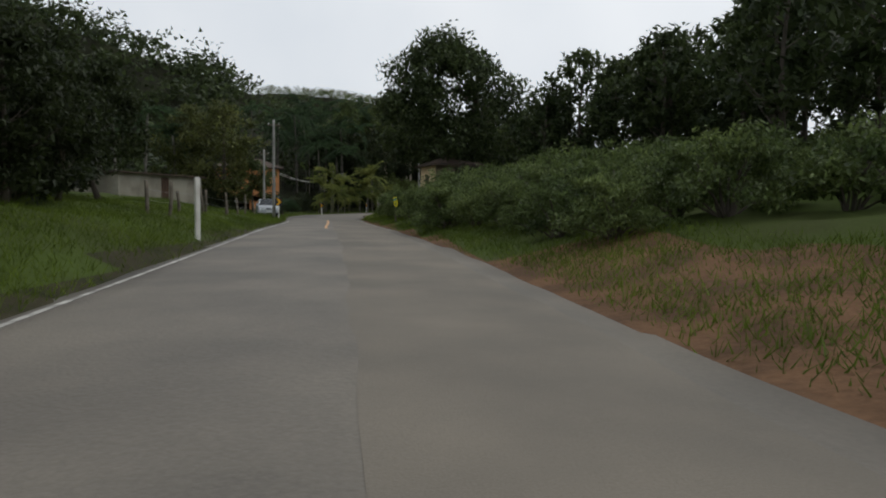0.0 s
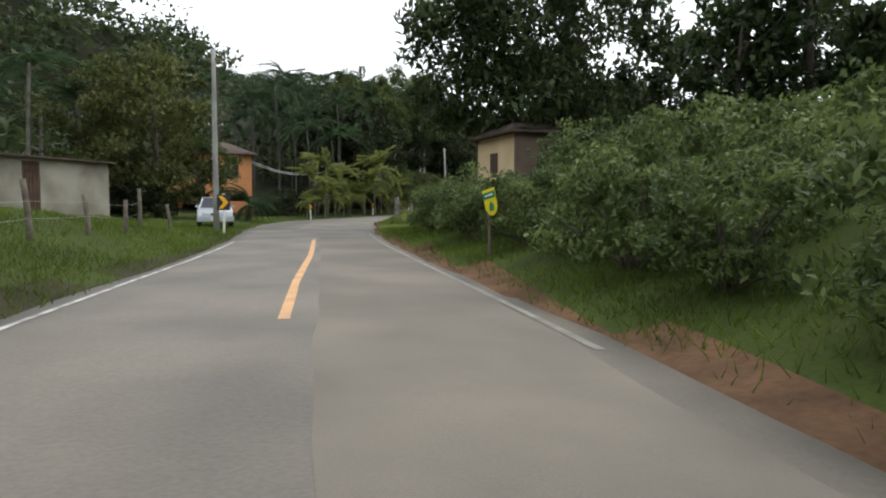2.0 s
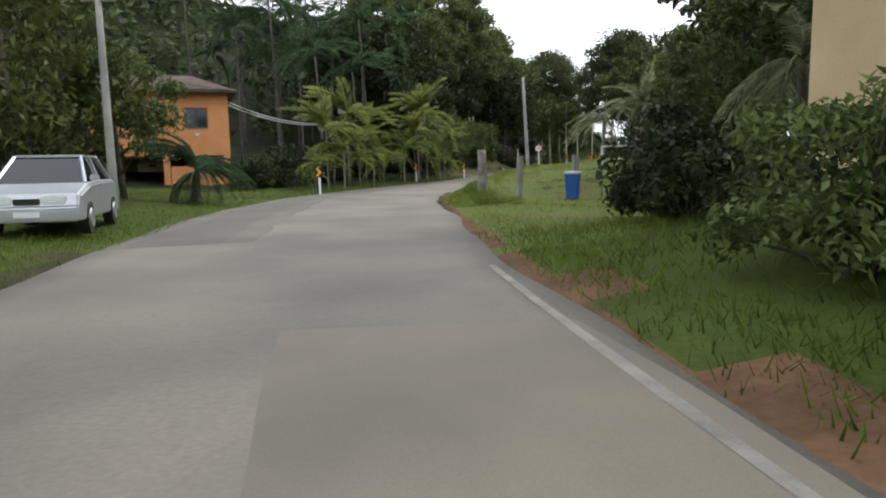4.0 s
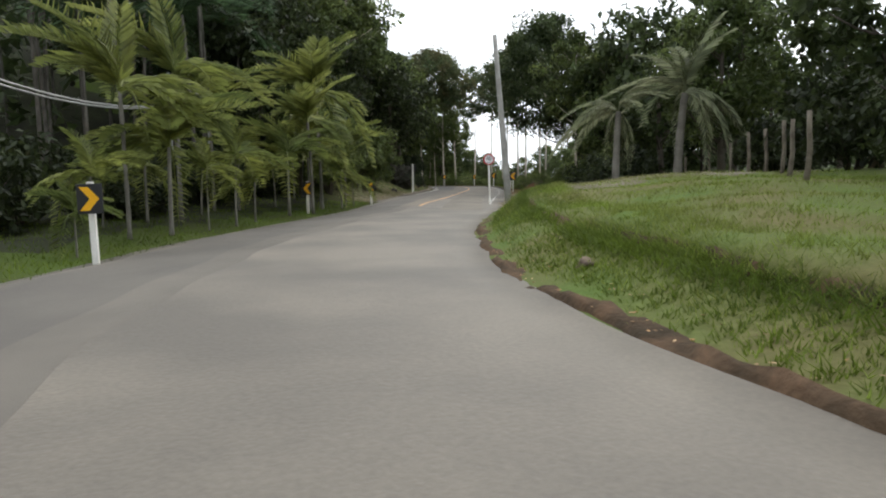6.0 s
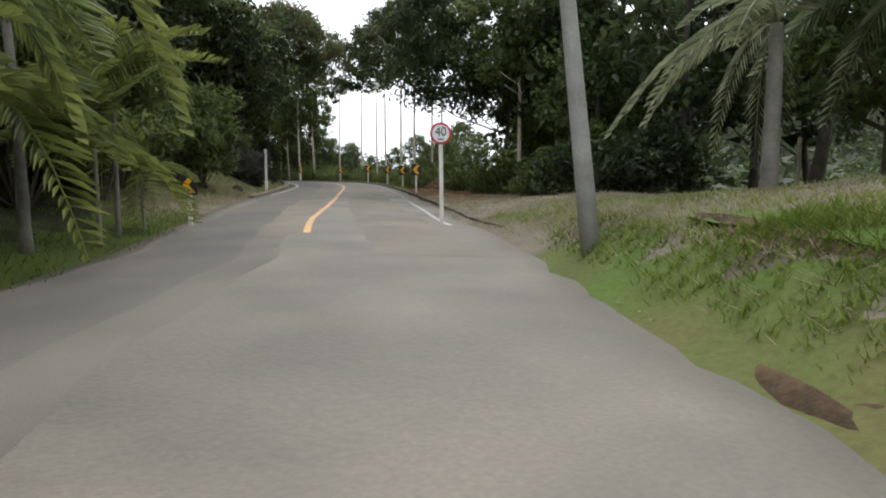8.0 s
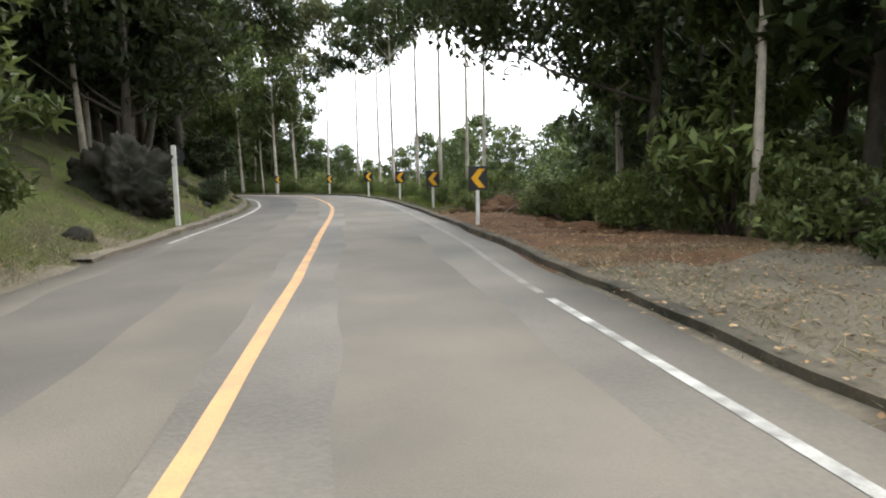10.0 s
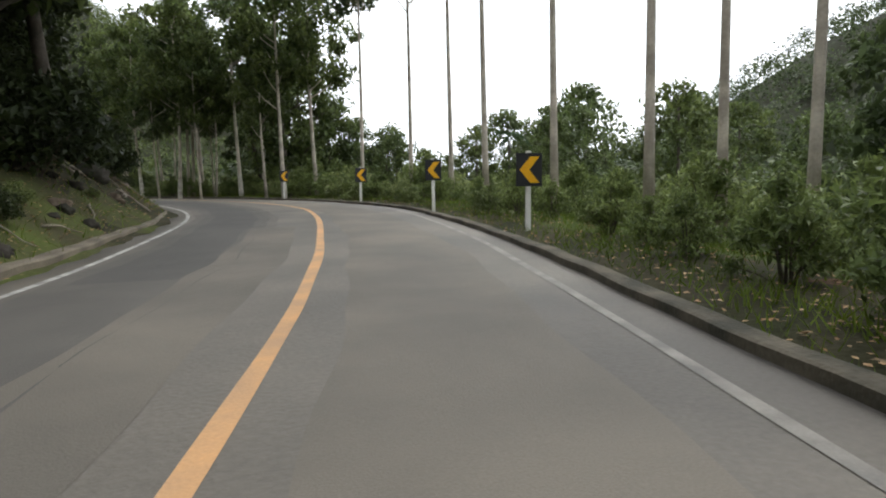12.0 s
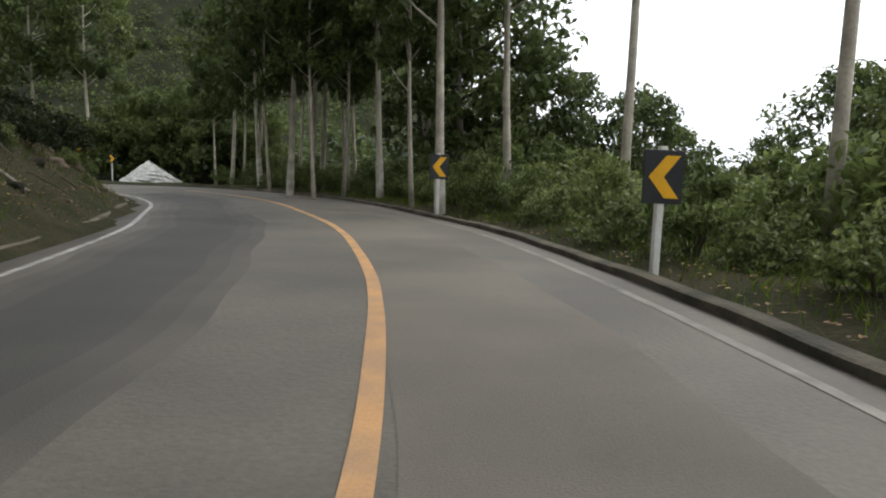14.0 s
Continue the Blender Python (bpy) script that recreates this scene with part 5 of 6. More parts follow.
for n, y in enumerate(np.arange(22, 50, 2.7)):
    x, yy = road_place(y, 2.7 + 0.25 * math.sin(y), -1)
    post(x, yy, 1.05 + 0.2 * math.sin(n * 2.3), 0.12, M_WOOD_POST, "dark weathered wooden fence post in tall grass", lean=4 * math.sin(n * 1.7), square=False)


def wire(name, p, q, sag, r, mat, label, category="wire"):
    u = np.linspace(0, 1, 15)
    p, q = np.array(p, float), np.array(q, float)
    path = p + (q - p) * u[:, None]
    path[:, 2] -= 4 * sag * u * (1 - u)
    v, f = tube(path, [r] * 15, 6)
    return tagged(mesh_object(name, v, f, mat, smooth=True), label, category)


for k, y in enumerate(np.arange(22, 46, 2.7)):
    p, q = road_place(y, 2.7 + 0.25 * math.sin(y), -1), road_place(y + 2.7, 2.7 + 0.25 * math.sin(y + 2.7), -1)
    for h in (0.45, 0.8):
        wire("fence_wire", (*p, gz(*p) + h), (*q, gz(*q) + h), 0.02, 0.004, M_GALV, "thin fence wire between wooden posts")
for dz in (0.0, 0.18):
    wire("service_cable", (-11.35, 83.2, 4.75 + dz), (-6.2, 94.4, 4.45 + dz * 0.3), 0.55, 0.035, M_CABLE, "thick pale service cable sagging from a house", "cable")
for x, y in ((-5.7, 94.3), (-4.2, 94.6)):
    top = thing("meter_box", "pale grey utility box on a slim pole", "utility box", Matrix.Translation((x, y, gz(x, y) - 0.1)) @ Matrix.Rotation(radians(-14), 4, "Z"), "utility boxes")
    v, f = tube([(0, 0.12, h) for h in np.linspace(0, 4.9, 4)], [0.06] * 4, 8)
    mesh_object("pole", v, f, M_GALV, top)
    part("case", boxes((-0.48, -0.1, 4.05, 0.48, 0.1, 4.7), bevel=0.02), M_CONCRETE, top)
    part("lid", boxes((-0.51, -0.13, 4.7, 0.51, 0.13, 4.74), bevel=0.008), M_GALV, top)

# Rubbish bin
top = thing("wheeled_bin", "blue plastic bin with a white lid", "bin", Matrix.Translation((2.93, 64.25, gz(2.93, 64.25) - 0.02)) @ Matrix.Rotation(radians(-25), 4, "Z"))
bm = bmesh.new()
bmesh.ops.create_cone(bm, cap_ends=True, segments=4, radius1=0.24, radius2=0.29, depth=0.76, matrix=Matrix.Translation((0, 0, 0.38)) @ Matrix.Rotation(radians(45), 4, "Z"))
bmesh.ops.bevel(bm, geom=list(bm.edges), offset=0.03, segments=2, affect="EDGES")
part("body", bm, M_BLUE, top)
part("lid", boxes((-0.23, -0.24, 0.76, 0.23, 0.24, 0.84), bevel=0.025), M_WHITE_PLASTIC, top, "white lid")
part("rim", boxes((-0.215, -0.22, 0.71, 0.215, 0.22, 0.757), bevel=0.01), M_BLUE, top)

# Metal frame on the grass
top = thing("goal_frame", "thin metal goal frame on rough grass", "frame", Matrix.Translation((3.85, 64.4, gz(3.85, 64.4) - 0.1)) @ Matrix.Rotation(math.atan2(-1.5, 0.6), 4, "Z"))
for x in (0.0, 1.6):
    v, f = tube([(x, 0, 0), (x, 0, 0.8), (x, 0, 1.62)], [0.03] * 3, 8)
    mesh_object("upright", v, f, M_GALV, top, smooth=True)
v, f = tube([(-0.03, 0, 1.62), (0.8, 0, 1.62), (1.63, 0, 1.62)], [0.03] * 3, 8)
mesh_object("crossbar", v, f, M_GALV, top, smooth=True)


def window_unit(parent, x0, z0, x1, z1, y, mat_frame=None):
    """A window on a wall that faces -y: a recess with pane, frame and sill."""
    fr = part("window", boxes((x0 - 0.06, y - 0.05, z0 - 0.06, x0, y + 0.02, z1 + 0.06), (x1, y - 0.05, z0 - 0.06, x1 + 0.06, y + 0.02, z1 + 0.06), (x0, y - 0.05, z1, x1, y + 0.02, z1 + 0.06), (x0, y - 0.05, z0 - 0.06, x1, y + 0.02, z0), ((x0 + x1) / 2 - 0.02, y - 0.04, z0, (x0 + x1) / 2 + 0.02, y + 0.02, z1)), mat_frame or M_FRAME, parent)
    part("pane", boxes((x0, y - 0.012, z0, (x0 + x1) / 2 - 0.02, y - 0.004, z1)), m_glass, fr)
    part("pane", boxes(((x0 + x1) / 2 + 0.02, y - 0.012, z0, x1, y - 0.004, z1)), m_glass, fr)
    part("sill", boxes((x0 - 0.12, y - 0.12, z0 - 0.11, x1 + 0.12, y + 0.02, z0 - 0.062), bevel=0.01), M_CONCRETE, fr)
    return fr


def roof_bm(x0, y0, x1, y1, z0, z1, ridge=0.5, thick=0.12):
    """A hipped roof over a rectangle, with thickness at its eaves."""
    bm = bmesh.new()
    ym = (y0 + y1) / 2
    inset = (y1 - y0) / 2 * ridge
    c = [(x0, y0), (x1, y0), (x1, y1), (x0, y1)]
    lo = [bm.verts.new((*p, z0)) for p in c]
    up = [bm.verts.new((*p, z0 + thick)) for p in c]
    r0, r1 = bm.verts.new((x0 + inset, ym, z1)), bm.verts.new((x1 - inset, ym, z1))
    bm.faces.new(lo[::-1])
    for k in range(4):
        bm.faces.new((lo[k], lo[(k + 1) % 4], up[(k + 1) % 4], up[k]))
    bm.faces.new((up[0], up[1], r1, r0))
    bm.faces.new((up[1], up[2], r1))
    bm.faces.new((up[2], up[3], r0, r1))
    bm.faces.new((up[3], up[0], r0))
    return bm


def tile_rows(parent, x0, y0, x1, z0, ym, z1, rows, mat):
    """Courses of roof tiles as stepped strips on the front slope."""
    for k in range(rows):
        u0, u1 = k / rows, (k + 1) / rows
        ya, yb = y0 + (ym - y0) * u0, y0 + (ym - y0) * u1
        za, zb = z0 + (z1 - z0) * u0, z0 + (z1 - z0) * u1
        ins0, ins1 = (ym - y0) * u0, (ym - y0) * u1
        n = max(4, int((x1 - x0 - 2 * ins0) / 0.45))
        vs, fs = [], []
        for q in range(n + 1):
            xa, xb = x0 + ins0 + (x1 - x0 - 2 * ins0) * q / n, x0 + ins1 + (x1 - x0 - 2 * ins1) * q / n
            hump = 0.03 if q % 2 else 0.0
            vs += [(xa, ya - 0.02, za + 0.035 + hump), (xb, yb, zb + 0.015 + hump)]
        fs = [(2 * q, 2 * q + 2, 2 * q + 3, 2 * q + 1) for q in range(n)]
        mesh_object("tile_course", vs, fs, mat, parent)


def pierced_wall(xs, zs, holes, y0, y1):
    """One wall between y0 and y1 on a grid of cuts, open at the cells named in holes."""
    bm = bmesh.new()
    vs = {}
    for a, x in enumerate(xs):
        for b, z in enumerate(zs):
            vs[a, b] = bm.verts.new((x, y0, z))
    for a in range(len(xs) - 1):
        for b in range(len(zs) - 1):
            if (a, b) not in holes:
                bm.faces.new((vs[a, b], vs[a + 1, b], vs[a + 1, b + 1], vs[a, b + 1]))
    r = bmesh.ops.extrude_face_region(bm, geom=bm.faces[:])
    bmesh.ops.translate(bm, vec=(0, y1 - y0, 0), verts=[v for v in r["geom"] if isinstance(v, bmesh.types.BMVert)])
    bmesh.ops.recalc_face_normals(bm, faces=bm.faces[:])
    return bm


# Orange house on pillars over an open carport
hz0 = gz(-14.9, 83.4)
house = thing("orange_house", "orange two-storey house over an open carport", "house", Matrix.Translation((-14.75, 82.4, hz0)) @ Matrix.Rotation(radians(17), 4, "Z"))
Z0, Z1 = 2.15 - hz0, 5.38 - hz0
part("slab", boxes((-3.5, 0, Z0 - 0.15, 3.5, 7.5, Z0 + 0.02)), M_ORANGE, house)
part("front_wall", pierced_wall((-3.5, -2.0, -0.8, 1.2, 2.4, 3.5), (Z0 + 0.02, 3.5 - hz0, 4.6 - hz0, Z1), {(1, 1), (3, 1)}, 0, 0.2), M_ORANGE, house)
part("side_wall", boxes((-3.5, 0.2, Z0 + 0.02, -3.3, 7.5, Z1)), M_ORANGE, house)
part("side_wall", boxes((3.3, 0.2, Z0 + 0.02, 3.5, 7.5, Z1)), M_ORANGE, house)
part("back_wall", boxes((-3.3, 7.3, Z0 + 0.02, 3.3, 7.5, Z1)), M_ORANGE, house)
window_unit(house, -1.94, 3.56 - hz0, -0.86, 4.54 - hz0, 0.08)
window_unit(house, 1.26, 3.56 - hz0, 2.34, 4.54 - hz0, 0.08)
for x, y in ((-3.3, 0.17), (0.15, 0.17), (3.3, 0.17), (-3.3, 7.2), (0.15, 7.2), (3.3, 7.2), (-2.3, 2.6)):
    part("pillar", boxes((x - 0.17, y - 0.17, -0.2, x + 0.17, y + 0.17, Z0 - 0.15), bevel=0.01), M_ORANGE, house)
part("carport_wall", boxes((-3.1, 7.1, -0.2, 3.1, 7.3, Z0 - 0.16)), M_SHED_WALL, house, "shaded back wall of the carport")
part("carport_wall", boxes((-0.3, 3.2, -0.2, 3.1, 3.4, Z0 - 0.16)), M_DARK_WOOD, house, "dark boarded partition")
part("parapet_wall", boxes((0.35, 0.04, -0.2, 3.12, 0.2, 1.42 - hz0)), M_ORANGE, house, "low orange wall under a wide dark opening")
roof = part("roof", roof_bm(-4.1, -0.6, 3.95, 8.1, Z1, Z1 + 1.4), M_ROOF, house, "old brown tiled hip roof")
tile_rows(roof, -4.1, -0.6, 3.95, Z1 + 0.12, 3.75, Z1 + 1.4, 9, M_ROOF)
part("lamp", boxes((1.7, -0.12, 3.05 - hz0, 1.9, 0.0, 3.2 - hz0), bevel=0.02), M_WHITE_PLASTIC, house)

# Ochre house behind the shrubs
oz = gz(5.0, 51.5)
oh = thing("ochre_house", "small ochre rendered house with a dark roof behind shrubs", "house", Matrix.Translation((4.85, 50.6, oz - 0.1)) @ Matrix.Rotation(radians(12), 4, "Z"))
t1 = 4.35 - oz
# Front wall gets the dark brown that paints in its shaded side.
part("front_wall", boxes((0.003, 0, 0, 3.4, 0.2, t1)), M_SHADED_WALL, oh, "house wall coloured dark brown for the shade under the eaves")
part("side_wall", boxes((0, 0.2, 0, 0.2, 4.3, t1)), M_YELLOW_WALL, oh)
part("side_wall", boxes((3.2, 0.2, 0, 3.4, 4.3, t1)), M_YELLOW_WALL, oh)
part("back_wall", boxes((0.2, 4.1, 0, 3.2, 4.3, t1)), M_YELLOW_WALL, oh)
part("window", boxes((-0.04, 1.9, 2.75 - oz, 0.03, 2.7, 3.65 - oz), bevel=0.01), M_FRAME, oh, "dark wooden shutter")
roof = part("roof", roof_bm(-0.4, -0.4, 3.8, 4.7, t1, t1 + 0.7), M_ROOF, oh, "dark tiled roof with wide eaves")
tile_rows(roof, -0.4, -0.4, 3.8, t1 + 0.12, 2.15, t1 + 0.7, 6, M_ROOF)

# Whitewashed shed
L = math.hypot(3.6, 9.7)
sz = 1.35
shed = thing("shed", "long low whitewashed shed with a dark plank door", "shed", Matrix.Translation((-18.8, 51.7, sz)) @ Matrix.Rotation(math.atan2(9.7, 3.6), 4, "Z"))
part("front_wall", pierced_wall((0, L * 0.47, L * 0.47 + 1.0, L), (-1.5, 1.85, 2.0), {(1, 0)}, 0, 0.18), M_SHED_WALL, shed)
part("end_wall", boxes((0, 0.18, -1.5, 0.18, 5, 2.0)), M_SHED_WALL, shed)
part("end_wall", boxes((L - 0.18, 0.18, -1.5, L, 5, 2.0)), M_SHED_WALL, shed)
part("back_wall", boxes((0.18, 4.82, -1.5, L - 0.18, 5, 2.0)), M_SHED_WALL, shed)
dx = L * 0.47
door = part("door", boxes((dx, 0.06, -1.5, dx + 1.0, 0.12, 1.85)), M_DARK_WOOD, shed, "dark brown plank door")
for k in range(5):
    part("plank", boxes((dx + 0.2 * k + 0.008, 0.03, -0.48, dx + 0.2 * k + 0.192, 0.058, 1.83)), M_DARK_WOOD, door)
part("roof", boxes((-0.3, -0.35, 2.0, L + 0.3, 5.3, 2.09), bevel=0.02), M_ROOF, shed, "dark sheet roof")
for k in range(26):
    part("roof_rib", boxes((-0.25 + k * (L + 0.5) / 26, -0.36, 2.09, -0.15 + k * (L + 0.5) / 26, 5.3, 2.12)), M_ROOF, shed)


def car(name, label, x, y, turn, paint):
    """A small hatchback: lofted body, glass, wheels with tyre and rim, lamps, bumper, plate."""
    top = thing(name, label, "car", Matrix.Translation((x, y, gz(x, y) + 0.0)) @ Matrix.Rotation(radians(turn), 4, "Z"))
    side = [(-1.95, 0.3), (-2.0, 0.55), (-1.92, 0.78), (-1.05, 0.95), (0.0, 0.98), (1.5, 0.98), (1.9, 0.9), (1.95, 0.5), (1.9, 0.28)]
    bm = bmesh.new()
    rings = []
    for w, sh in ((-0.84, 0.96), (-0.8, 1.0), (0.8, 1.0), (0.84, 0.96)):
        rings.append([bm.verts.new((w, yy * sh, 0.3 + (zz - 0.3) * (1 if abs(w) < 0.82 else 0.94))) for yy, zz in side])
    for a_, b_ in zip(rings, rings[1:]):
        for k in range(len(side) - 1):
            bm.faces.new((a_[k], a_[k + 1], b_[k + 1], b_[k]))
        bm.faces.new((a_[-1], a_[0], b_[0], b_[-1]))
    bm.faces.new(rings[0][::-1])
    bm.faces.new(rings[-1])
    bmesh.ops.recalc_face_normals(bm, faces=bm.faces)
    bmesh.ops.bevel(bm, geom=list(bm.edges), offset=0.025, segments=2, affect="EDGES")
    part("body", bm, paint, top, smooth=False)
    bm = bmesh.new()
    cab = [((-0.74, -1.0, 0.95), (0.74, -1.0, 0.95)), ((-0.56, -0.3, 1.44), (0.56, -0.3, 1.44)), ((-0.56, 1.1, 1.46), (0.56, 1.1, 1.46)), ((-0.72, 1.75, 0.95), (0.72, 1.75, 0.95))]
    vv = [[bm.verts.new(p) for p in row] for row in cab]
    for r0, r1 in zip(vv, vv[1:]):
        bm.faces.new((r0[0], r0[1], r1[1], r1[0]))
    bm.faces.new([r[0] for r in vv][::-1])
    bm.faces.new([r[1] for r in vv])
    part("cabin_glass", bm, m_glass, top, "dark tinted windows")
    part("roof", boxes((-0.58, -0.32, 1.43, 0.58, 1.14, 1.49), bevel=0.02), paint, top)
    for s in (-1, 1):
        for p0, p1 in (((0.75 * s, -1.02, 0.95), (0.57 * s, -0.3, 1.45)), ((0.73 * s, 1.77, 0.95), (0.57 * s, 1.1, 1.46)), ((0.74 * s, 0.4, 0.95), (0.575 * s, 0.4, 1.45))):
            v, f = tube([p0, p1], [0.035, 0.035], 6)
            mesh_object("roof_pillar", v, f, paint, top)
        bm = bmesh.new()
        box(bm, 0.42 * s - 0.2, -2.0, 0.58, 0.42 * s + 0.2, -1.86, 0.76, bevel=0.03)
        part("headlight", bm, M_LAMP_GLASS, top, "clear headlight")
        part("mirror", boxes((0.86 * s - 0.08, -0.75, 0.98, 0.86 * s + 0.08, -0.65, 1.1), bevel=0.02), paint, top)
        for yy in (-1.25, 1.2):
            bm = bmesh.new()
            bmesh.ops.create_cone(bm, cap_ends=True, segments=20, radius1=0.3, radius2=0.3, depth=0.19, matrix=Matrix.Translation((0.76 * s, yy, 0.3)) @ Matrix.Rotation(radians(90), 4, "Y"))
            wheel = part("wheel", bm, M_RUBBER, top, "black tyre")
            bm = bmesh.new()
            bmesh.ops.create_cone(bm, cap_ends=True, segments=16, radius1=0.19, radius2=0.17, depth=0.03, matrix=Matrix.Translation((0.866 * s, yy, 0.3)) @ Matrix.Rotation(radians(90 * s), 4, "Y"))
            part("rim", bm, M_GALV, wheel, "metal rim")
    part("bumper", boxes((-0.82, -2.05, 0.3, 0.82, -1.9, 0.5), bevel=0.03), paint, top)
    part("grille", boxes((-0.2, -2.02, 0.6, 0.2, -1.93, 0.7), bevel=0.01), M_RUBBER, top)
    part("number_plate", boxes((-0.2, -2.065, 0.38, 0.2, -2.052, 0.48)), M_SIGN_WHITE, top, "plain pale number plate")
    return top


car("parked_car", "silver hatchback parked on the grass verge", -9.1, 58.9, 13, M_SILVER)
car("parked_car", "white car parked inside a carport", -16.4, 86.6, 8, M_CAR_WHITE)


def lump(name, label, category, x, y, r, h, mat, seed, kind="", sink=0.1, rough=0.18):
    rs = np.random.default_rng(seed)
    bm = bmesh.new()
    bmesh.ops.create_icosphere(bm, subdivisions=5 if r > 1 else 4 if r > 0.6 else 3, radius=1.0)
    off = rs.uniform(0, 50, 3)
    for v in bm.verts:
        n = noise.noise(Vector(v.co * 1.6) + Vector(off)) + 0.5 * noise.noise(Vector(v.co * 4.1) + Vector(off)) + 0.3 * noise.noise(Vector(v.co * 9.3) + Vector(off))
        if r > 1:
            n += 0.45 * noise.noise(Vector(v.co * 17.0) + Vector(off)) + 0.2 * noise.noise(Vector(v.co * 31.0) + Vector(off))
        v.co = Vector((v.co.x * r, v.co.y * r * 0.9, v.co.z * h)) * (1 + rough * n * 1.6)
    me = bpy.data.meshes.new(name)
    bm.to_mesh(me)
    bm.free()
    me.materials.append(mat)
    me.shade_smooth()
    ob = new(name, me)
    ob.matrix_basis = Matrix.Translation((x, y, gz(x, y) - sink)) @ Matrix.Rotation(rs.uniform(0, 6), 4, "Z")
    return tagged(ob, label, category)


# Pile of crushed stone past the bend
rs = np.random.default_rng(3)
vs, fs = [], []
for a_ in range(14):
    for b_ in range(28):
        u, w = a_ / 13, 2 * math.pi * b_ / 28
        rr = 1.95 * u * (1 + 0.12 * math.sin(3 * w) + 0.05 * rs.normal())
        vs.append((13.1 + rr * math.cos(w), 184.3 + rr * math.sin(w), 0.75 + 1.5 * (1 - u) ** 0.9 + 0.03 * rs.normal()))
for a_ in range(13):
    for b_ in range(28):
        c = (b_ + 1) % 28
        fs.append((a_ * 28 + b_, (a_ + 1) * 28 + b_, (a_ + 1) * 28 + c, a_ * 28 + c))
tagged(mesh_object("stone_pile", vs, fs, M_GRAVEL), "pale heap of crushed stone beside the road", "stone pile")
lump("boulder", "large dark mossy boulder in the roadside bank", "boulder", 10.2, 118.3, 1.2, 1.25, M_ROCK, 1, sink=-0.5, rough=0.3)
for k, (x, y, r) in enumerate(((8.6, 113.2, 0.35), (11.3, 120.4, 0.3), (12.2, 123.3, 0.4), (6.1, 109.6, 0.4), (14.9, 129.9, 0.4), (17.2, 138.6, 0.5), (17.6, 142.5, 0.4), (17.4, 147.0, 0.45), (13.2, 126.4, 0.3))):
    lump("rock", "rough dark rock on the bank", "rock", x, y, r, r * 0.7, M_ROCK, 10 + k, sink=0.02)
for k, (x, y, r) in enumerate(((5.2, 66.5, 0.5), (6.0, 66.0, 0.45), (4.4, 67.2, 0.35), (7.2, 66.4, 0.6), (3.4, 68.0, 0.3), (8.4, 65.6, 0.5))):
    lump("rock", "grey rubble stone at the foot of a bank", "rock", x, y, r * 0.8, r * 0.42, M_STONE, 30 + k, sink=0.02)
lump("earth_mound", "mound of red-brown earth beyond the kerb", "earth heap", 22.1, 116.0, 1.8, 0.7, M_EARTH, 51, sink=0.15, rough=0.13)
for k, (x, y, r) in enumerate(((1.9, 67.1, 0.22), (2.7, 66.2, 0.26), (1.3, 67.6, 0.2), (0.9, 65.7, 0.24), (-0.54, 70.87, 0.16), (-0.35, 71.9, 0.13), (0.35, 71.1, 0.2), (1.0, 71.0, 0.14), (1.95, 71.05, 0.2),  (16.6, 133.6, 0.35), (17.7, 137.4, 0.3), (18.2, 144.8, 0.3), (17.7, 150.5, 0.35), (16.9, 157.0, 0.4))):
    lump("rock", "rough earth-stained stone bedded in soil", "rock", x, y, r * 0.85, r * 0.5, M_STONE, 70 + k, sink=0.3 * r, rough=0.3)
lump("earth_mound", "mound of red-brown earth beyond the kerb", "earth heap", 19.6, 109.6, 1.1, 0.28, M_EARTH, 52, sink=0.08, rough=0.15)


def litter(n, y0, y1, side, d0, d1, seed, size=0.11):
    rs = np.random.default_rng(seed)
    i = rs.integers(at_y(y0), at_y(y1), n)
    d = d0 + (d1 - d0) * rs.uniform(0, 1, n)
    p = MID[i] + NORMAL[i] * (side * (HALFN[i] + d))[:, None] + np.where(d > 0.95, 1.0, 0.0)[:, None] * rs.uniform(-0.25, 0.25, (n, 2))
    z = np.where(d < 0.7, MZ[i] - 0.02, np.where(d < 0.95, MZ[i] + 0.075, ground_z(p) + 0.02)) + rs.uniform(0, 0.008, n)
    v, t = leaf_arrays(np.column_stack([p, z]), size, size * 0.6, up=3.0, droop=0.0, rs=rs)
    z0 = np.repeat(z, 4)
    v[:, 2] = z0 + (v[:, 2] - z0) * 0.3 + 0.012
    return tagged(new("leaf_litter", quick_mesh("leaf_litter", v, t, M_LITTER)), "scattered dead leaves along the kerb", "leaf litter", kind="stuff")


litter(5200, 98, 168, 1, 0.6, 3.2, 1, 0.08)
litter(2600, 106, 166, -1, 0.5, 3.0, 2, 0.08)
litter(500, 66, 96, 1, 0.35, 0.9, 3, 0.05)
litter(4200, 103, 123, 1, 0.9, 6.5, 4, 0.075)
litter(7000, 119, 165, -1, 0.9, 5.0, 5, 0.08)


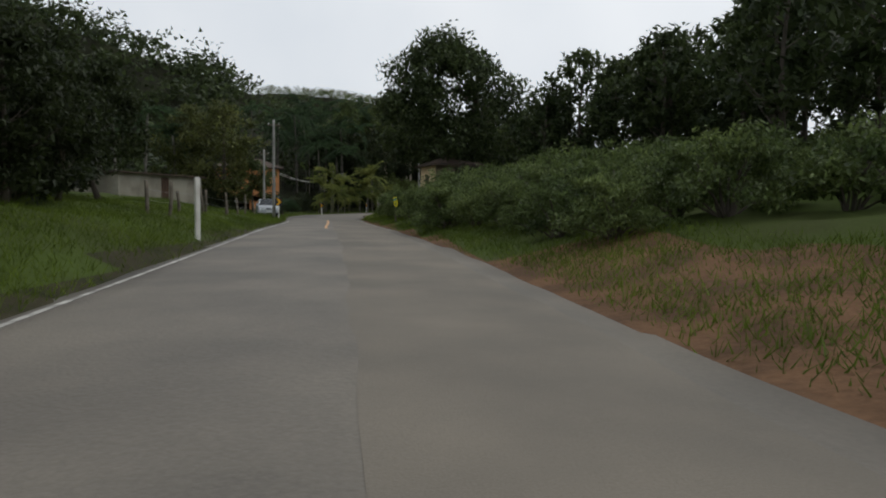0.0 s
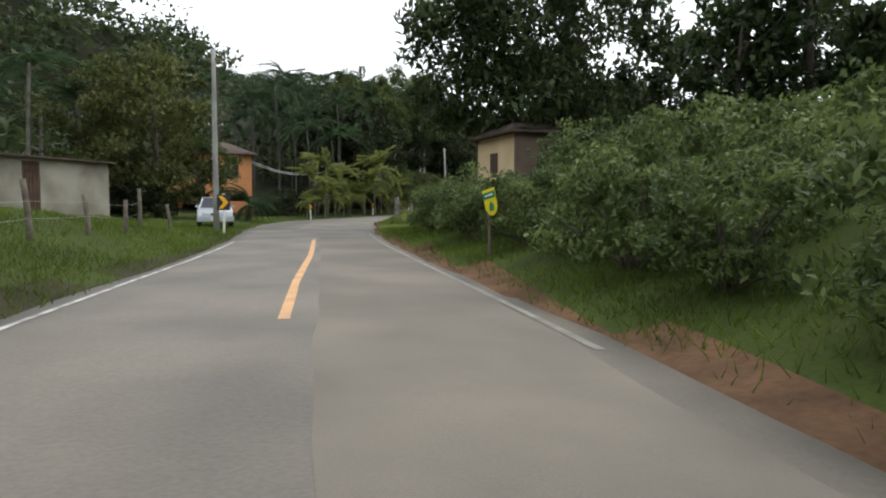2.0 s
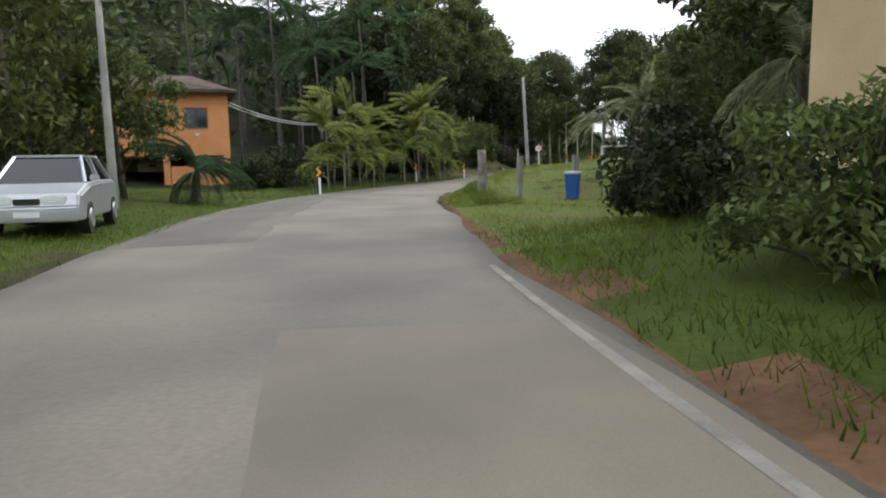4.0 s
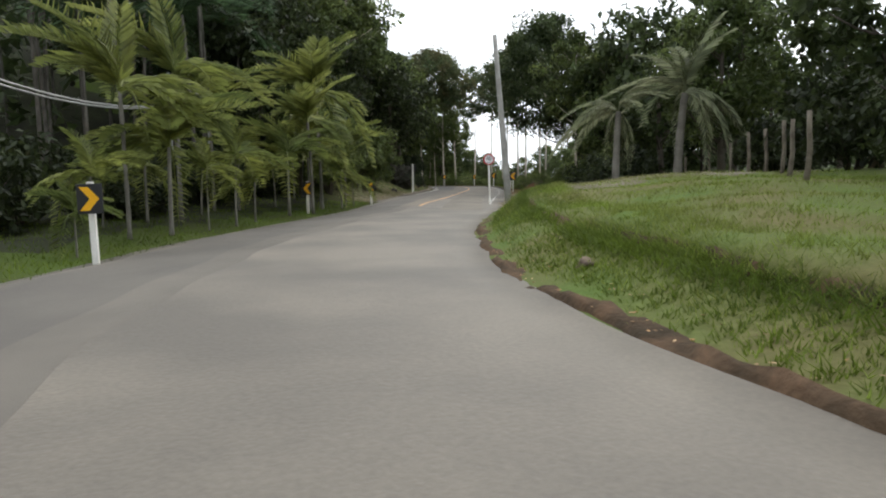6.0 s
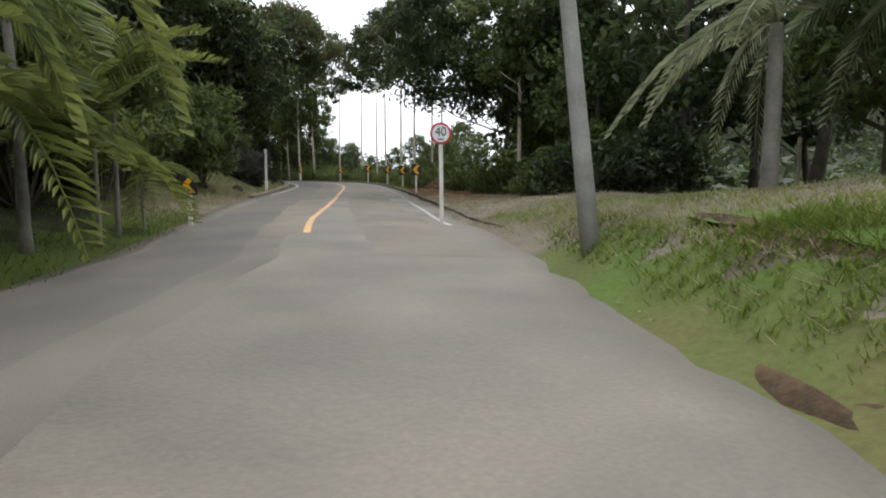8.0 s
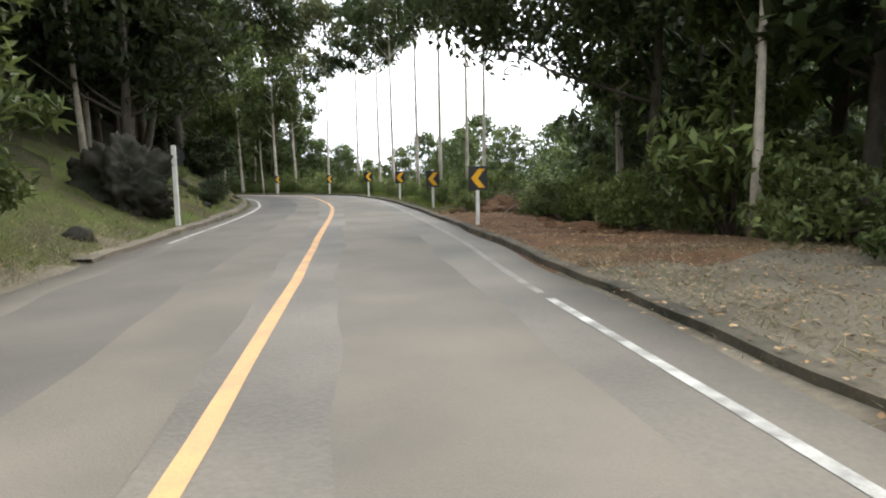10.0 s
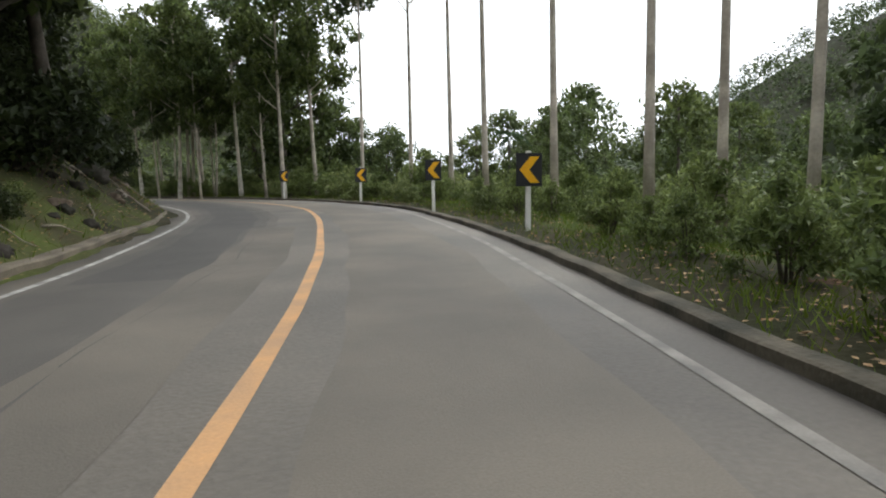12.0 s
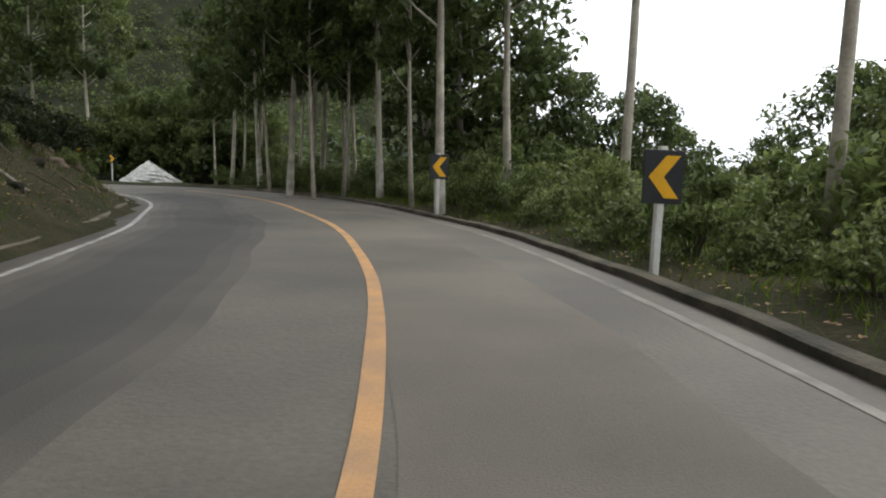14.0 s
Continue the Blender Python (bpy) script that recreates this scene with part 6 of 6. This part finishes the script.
# Dead branches and exposed roots on the cut bank
M_DEADWOOD = material("bleached_dead_wood", (0.36, 0.31, 0.25), (0.18, 0.15, 0.12), 3.0, 0.9, 0.5, 25.0, fine=0.25)
drs = np.random.default_rng(33)
for k in range(20):
    y = 120 + 44 * drs.uniform()
    x, yy = road_place(y, drs.uniform(1.2, 3.2), -1)
    a, ln = drs.uniform(0, 6.28), drs.uniform(0.5, 1.5)
    path = []
    for u in np.linspace(0, 1, 6):
        px, py = x + math.cos(a) * ln * (u - 0.5) + 0.06 * math.sin(5 * u + k), yy + math.sin(a) * ln * (u - 0.5)
        path.append((px, py, gz(px, py) + 0.035 + 0.05 * math.sin(3.1 * u)))
    v, f = tube(path, np.linspace(0.035, 0.012, 6) * drs.uniform(0.7, 1.3), 6)
    tagged(mesh_object("dead_branch", v, f, M_DEADWOOD, smooth=True), "bleached dead branch lying on an earth bank", "branch", "dead branches")

for k in range(40):
    x, y = 21.9 + drs.normal() * 1.0, 115.6 + drs.normal() * 1.3
    a, ln, up = drs.uniform(0, 6.28), drs.uniform(0.5, 1.3), drs.uniform(0.05, 0.5)
    z = gz(x, y) + 0.62 * max(0.0, 1 - math.hypot(x - 22.1, y - 116.0) / 1.9) - 0.04
    path = [(x + math.cos(a) * ln * u + 0.05 * math.sin(6 * u + k), y + math.sin(a) * ln * u, z + up * math.sin(2.2 * u)) for u in np.linspace(0, 1, 6)]
    v, f = tube(path, np.linspace(0.018, 0.006, 6), 5)
    tagged(mesh_object("dead_branch", v, f, M_DEADWOOD if k % 3 else M_BARK_DARK, smooth=True), "dry broken stick in a heap of cut brush", "branch", "dead branches")

# Stones and weeds on the cut bank
brs = np.random.default_rng(55)
for k in range(46):
    x, y = road_place(120 + 42 * brs.uniform(), brs.uniform(1.1, 4.2), -1)
    r = brs.uniform(0.08, 0.26)
    lump("rock", "rough dark stone bedded in the cut bank", "rock", x, y, r, r * 0.7, M_ROCK if k % 3 else M_STONE, 300 + k, sink=0.1 * r, rough=0.3)
for k in range(44):
    x, y = road_place(118 + 46 * brs.uniform(), brs.uniform(1.4, 4.8), -1)
    plant("bank_weed", S_BUSH[k % 2] if k % 3 else S_DARK[k % 2], "low green weed on a cut bank", "weed", x, y, brs.uniform(0.16, 0.36), brs.uniform(0, 360), "bank weeds")
for k in range(36):
    x, y = road_place(122 + 40 * brs.uniform(), brs.uniform(1.2, 4.0), -1)
    a, ln = brs.uniform(0, 6.28), brs.uniform(0.4, 1.4)
    path = []
    for u in np.linspace(0, 1, 6):
        px, py = x + math.cos(a) * ln * (u - 0.5) + 0.12 * math.sin(4 * u + k), y + math.sin(a) * ln * (u - 0.5) + 0.1 * math.sin(5 * u + 2 * k)
        path.append((px, py, gz(px, py) + 0.02 + brs.uniform(0.02, 0.1) * math.sin(3.1 * u)))
    v, f = tube(path, np.linspace(0.022, 0.007, 6), 5)
    tagged(mesh_object("dead_branch", v, f, M_BARK_DARK if k % 2 else M_DEADWOOD, smooth=True), "thin root or stick lying on an earth bank", "branch", "dead branches")

# Broken clods of earth round the mounds beyond the kerb
crs = np.random.default_rng(44)
for k in range(22):
    mx, my, mr = ((21.6, 115.4, 2.3), (19.6, 109.6, 1.8))[k % 2]
    a, d = crs.uniform(0, 6.28), mr * crs.uniform(0.3, 1.0)
    r = crs.uniform(0.06, 0.2)
    lump("earth_clod", "broken clod of red-brown earth", "earth clod", mx + d * math.cos(a), my + d * math.sin(a), r, r * 0.7, M_EARTH, 200 + k, sink=-0.01, rough=0.3)["group"] = "earth clods"
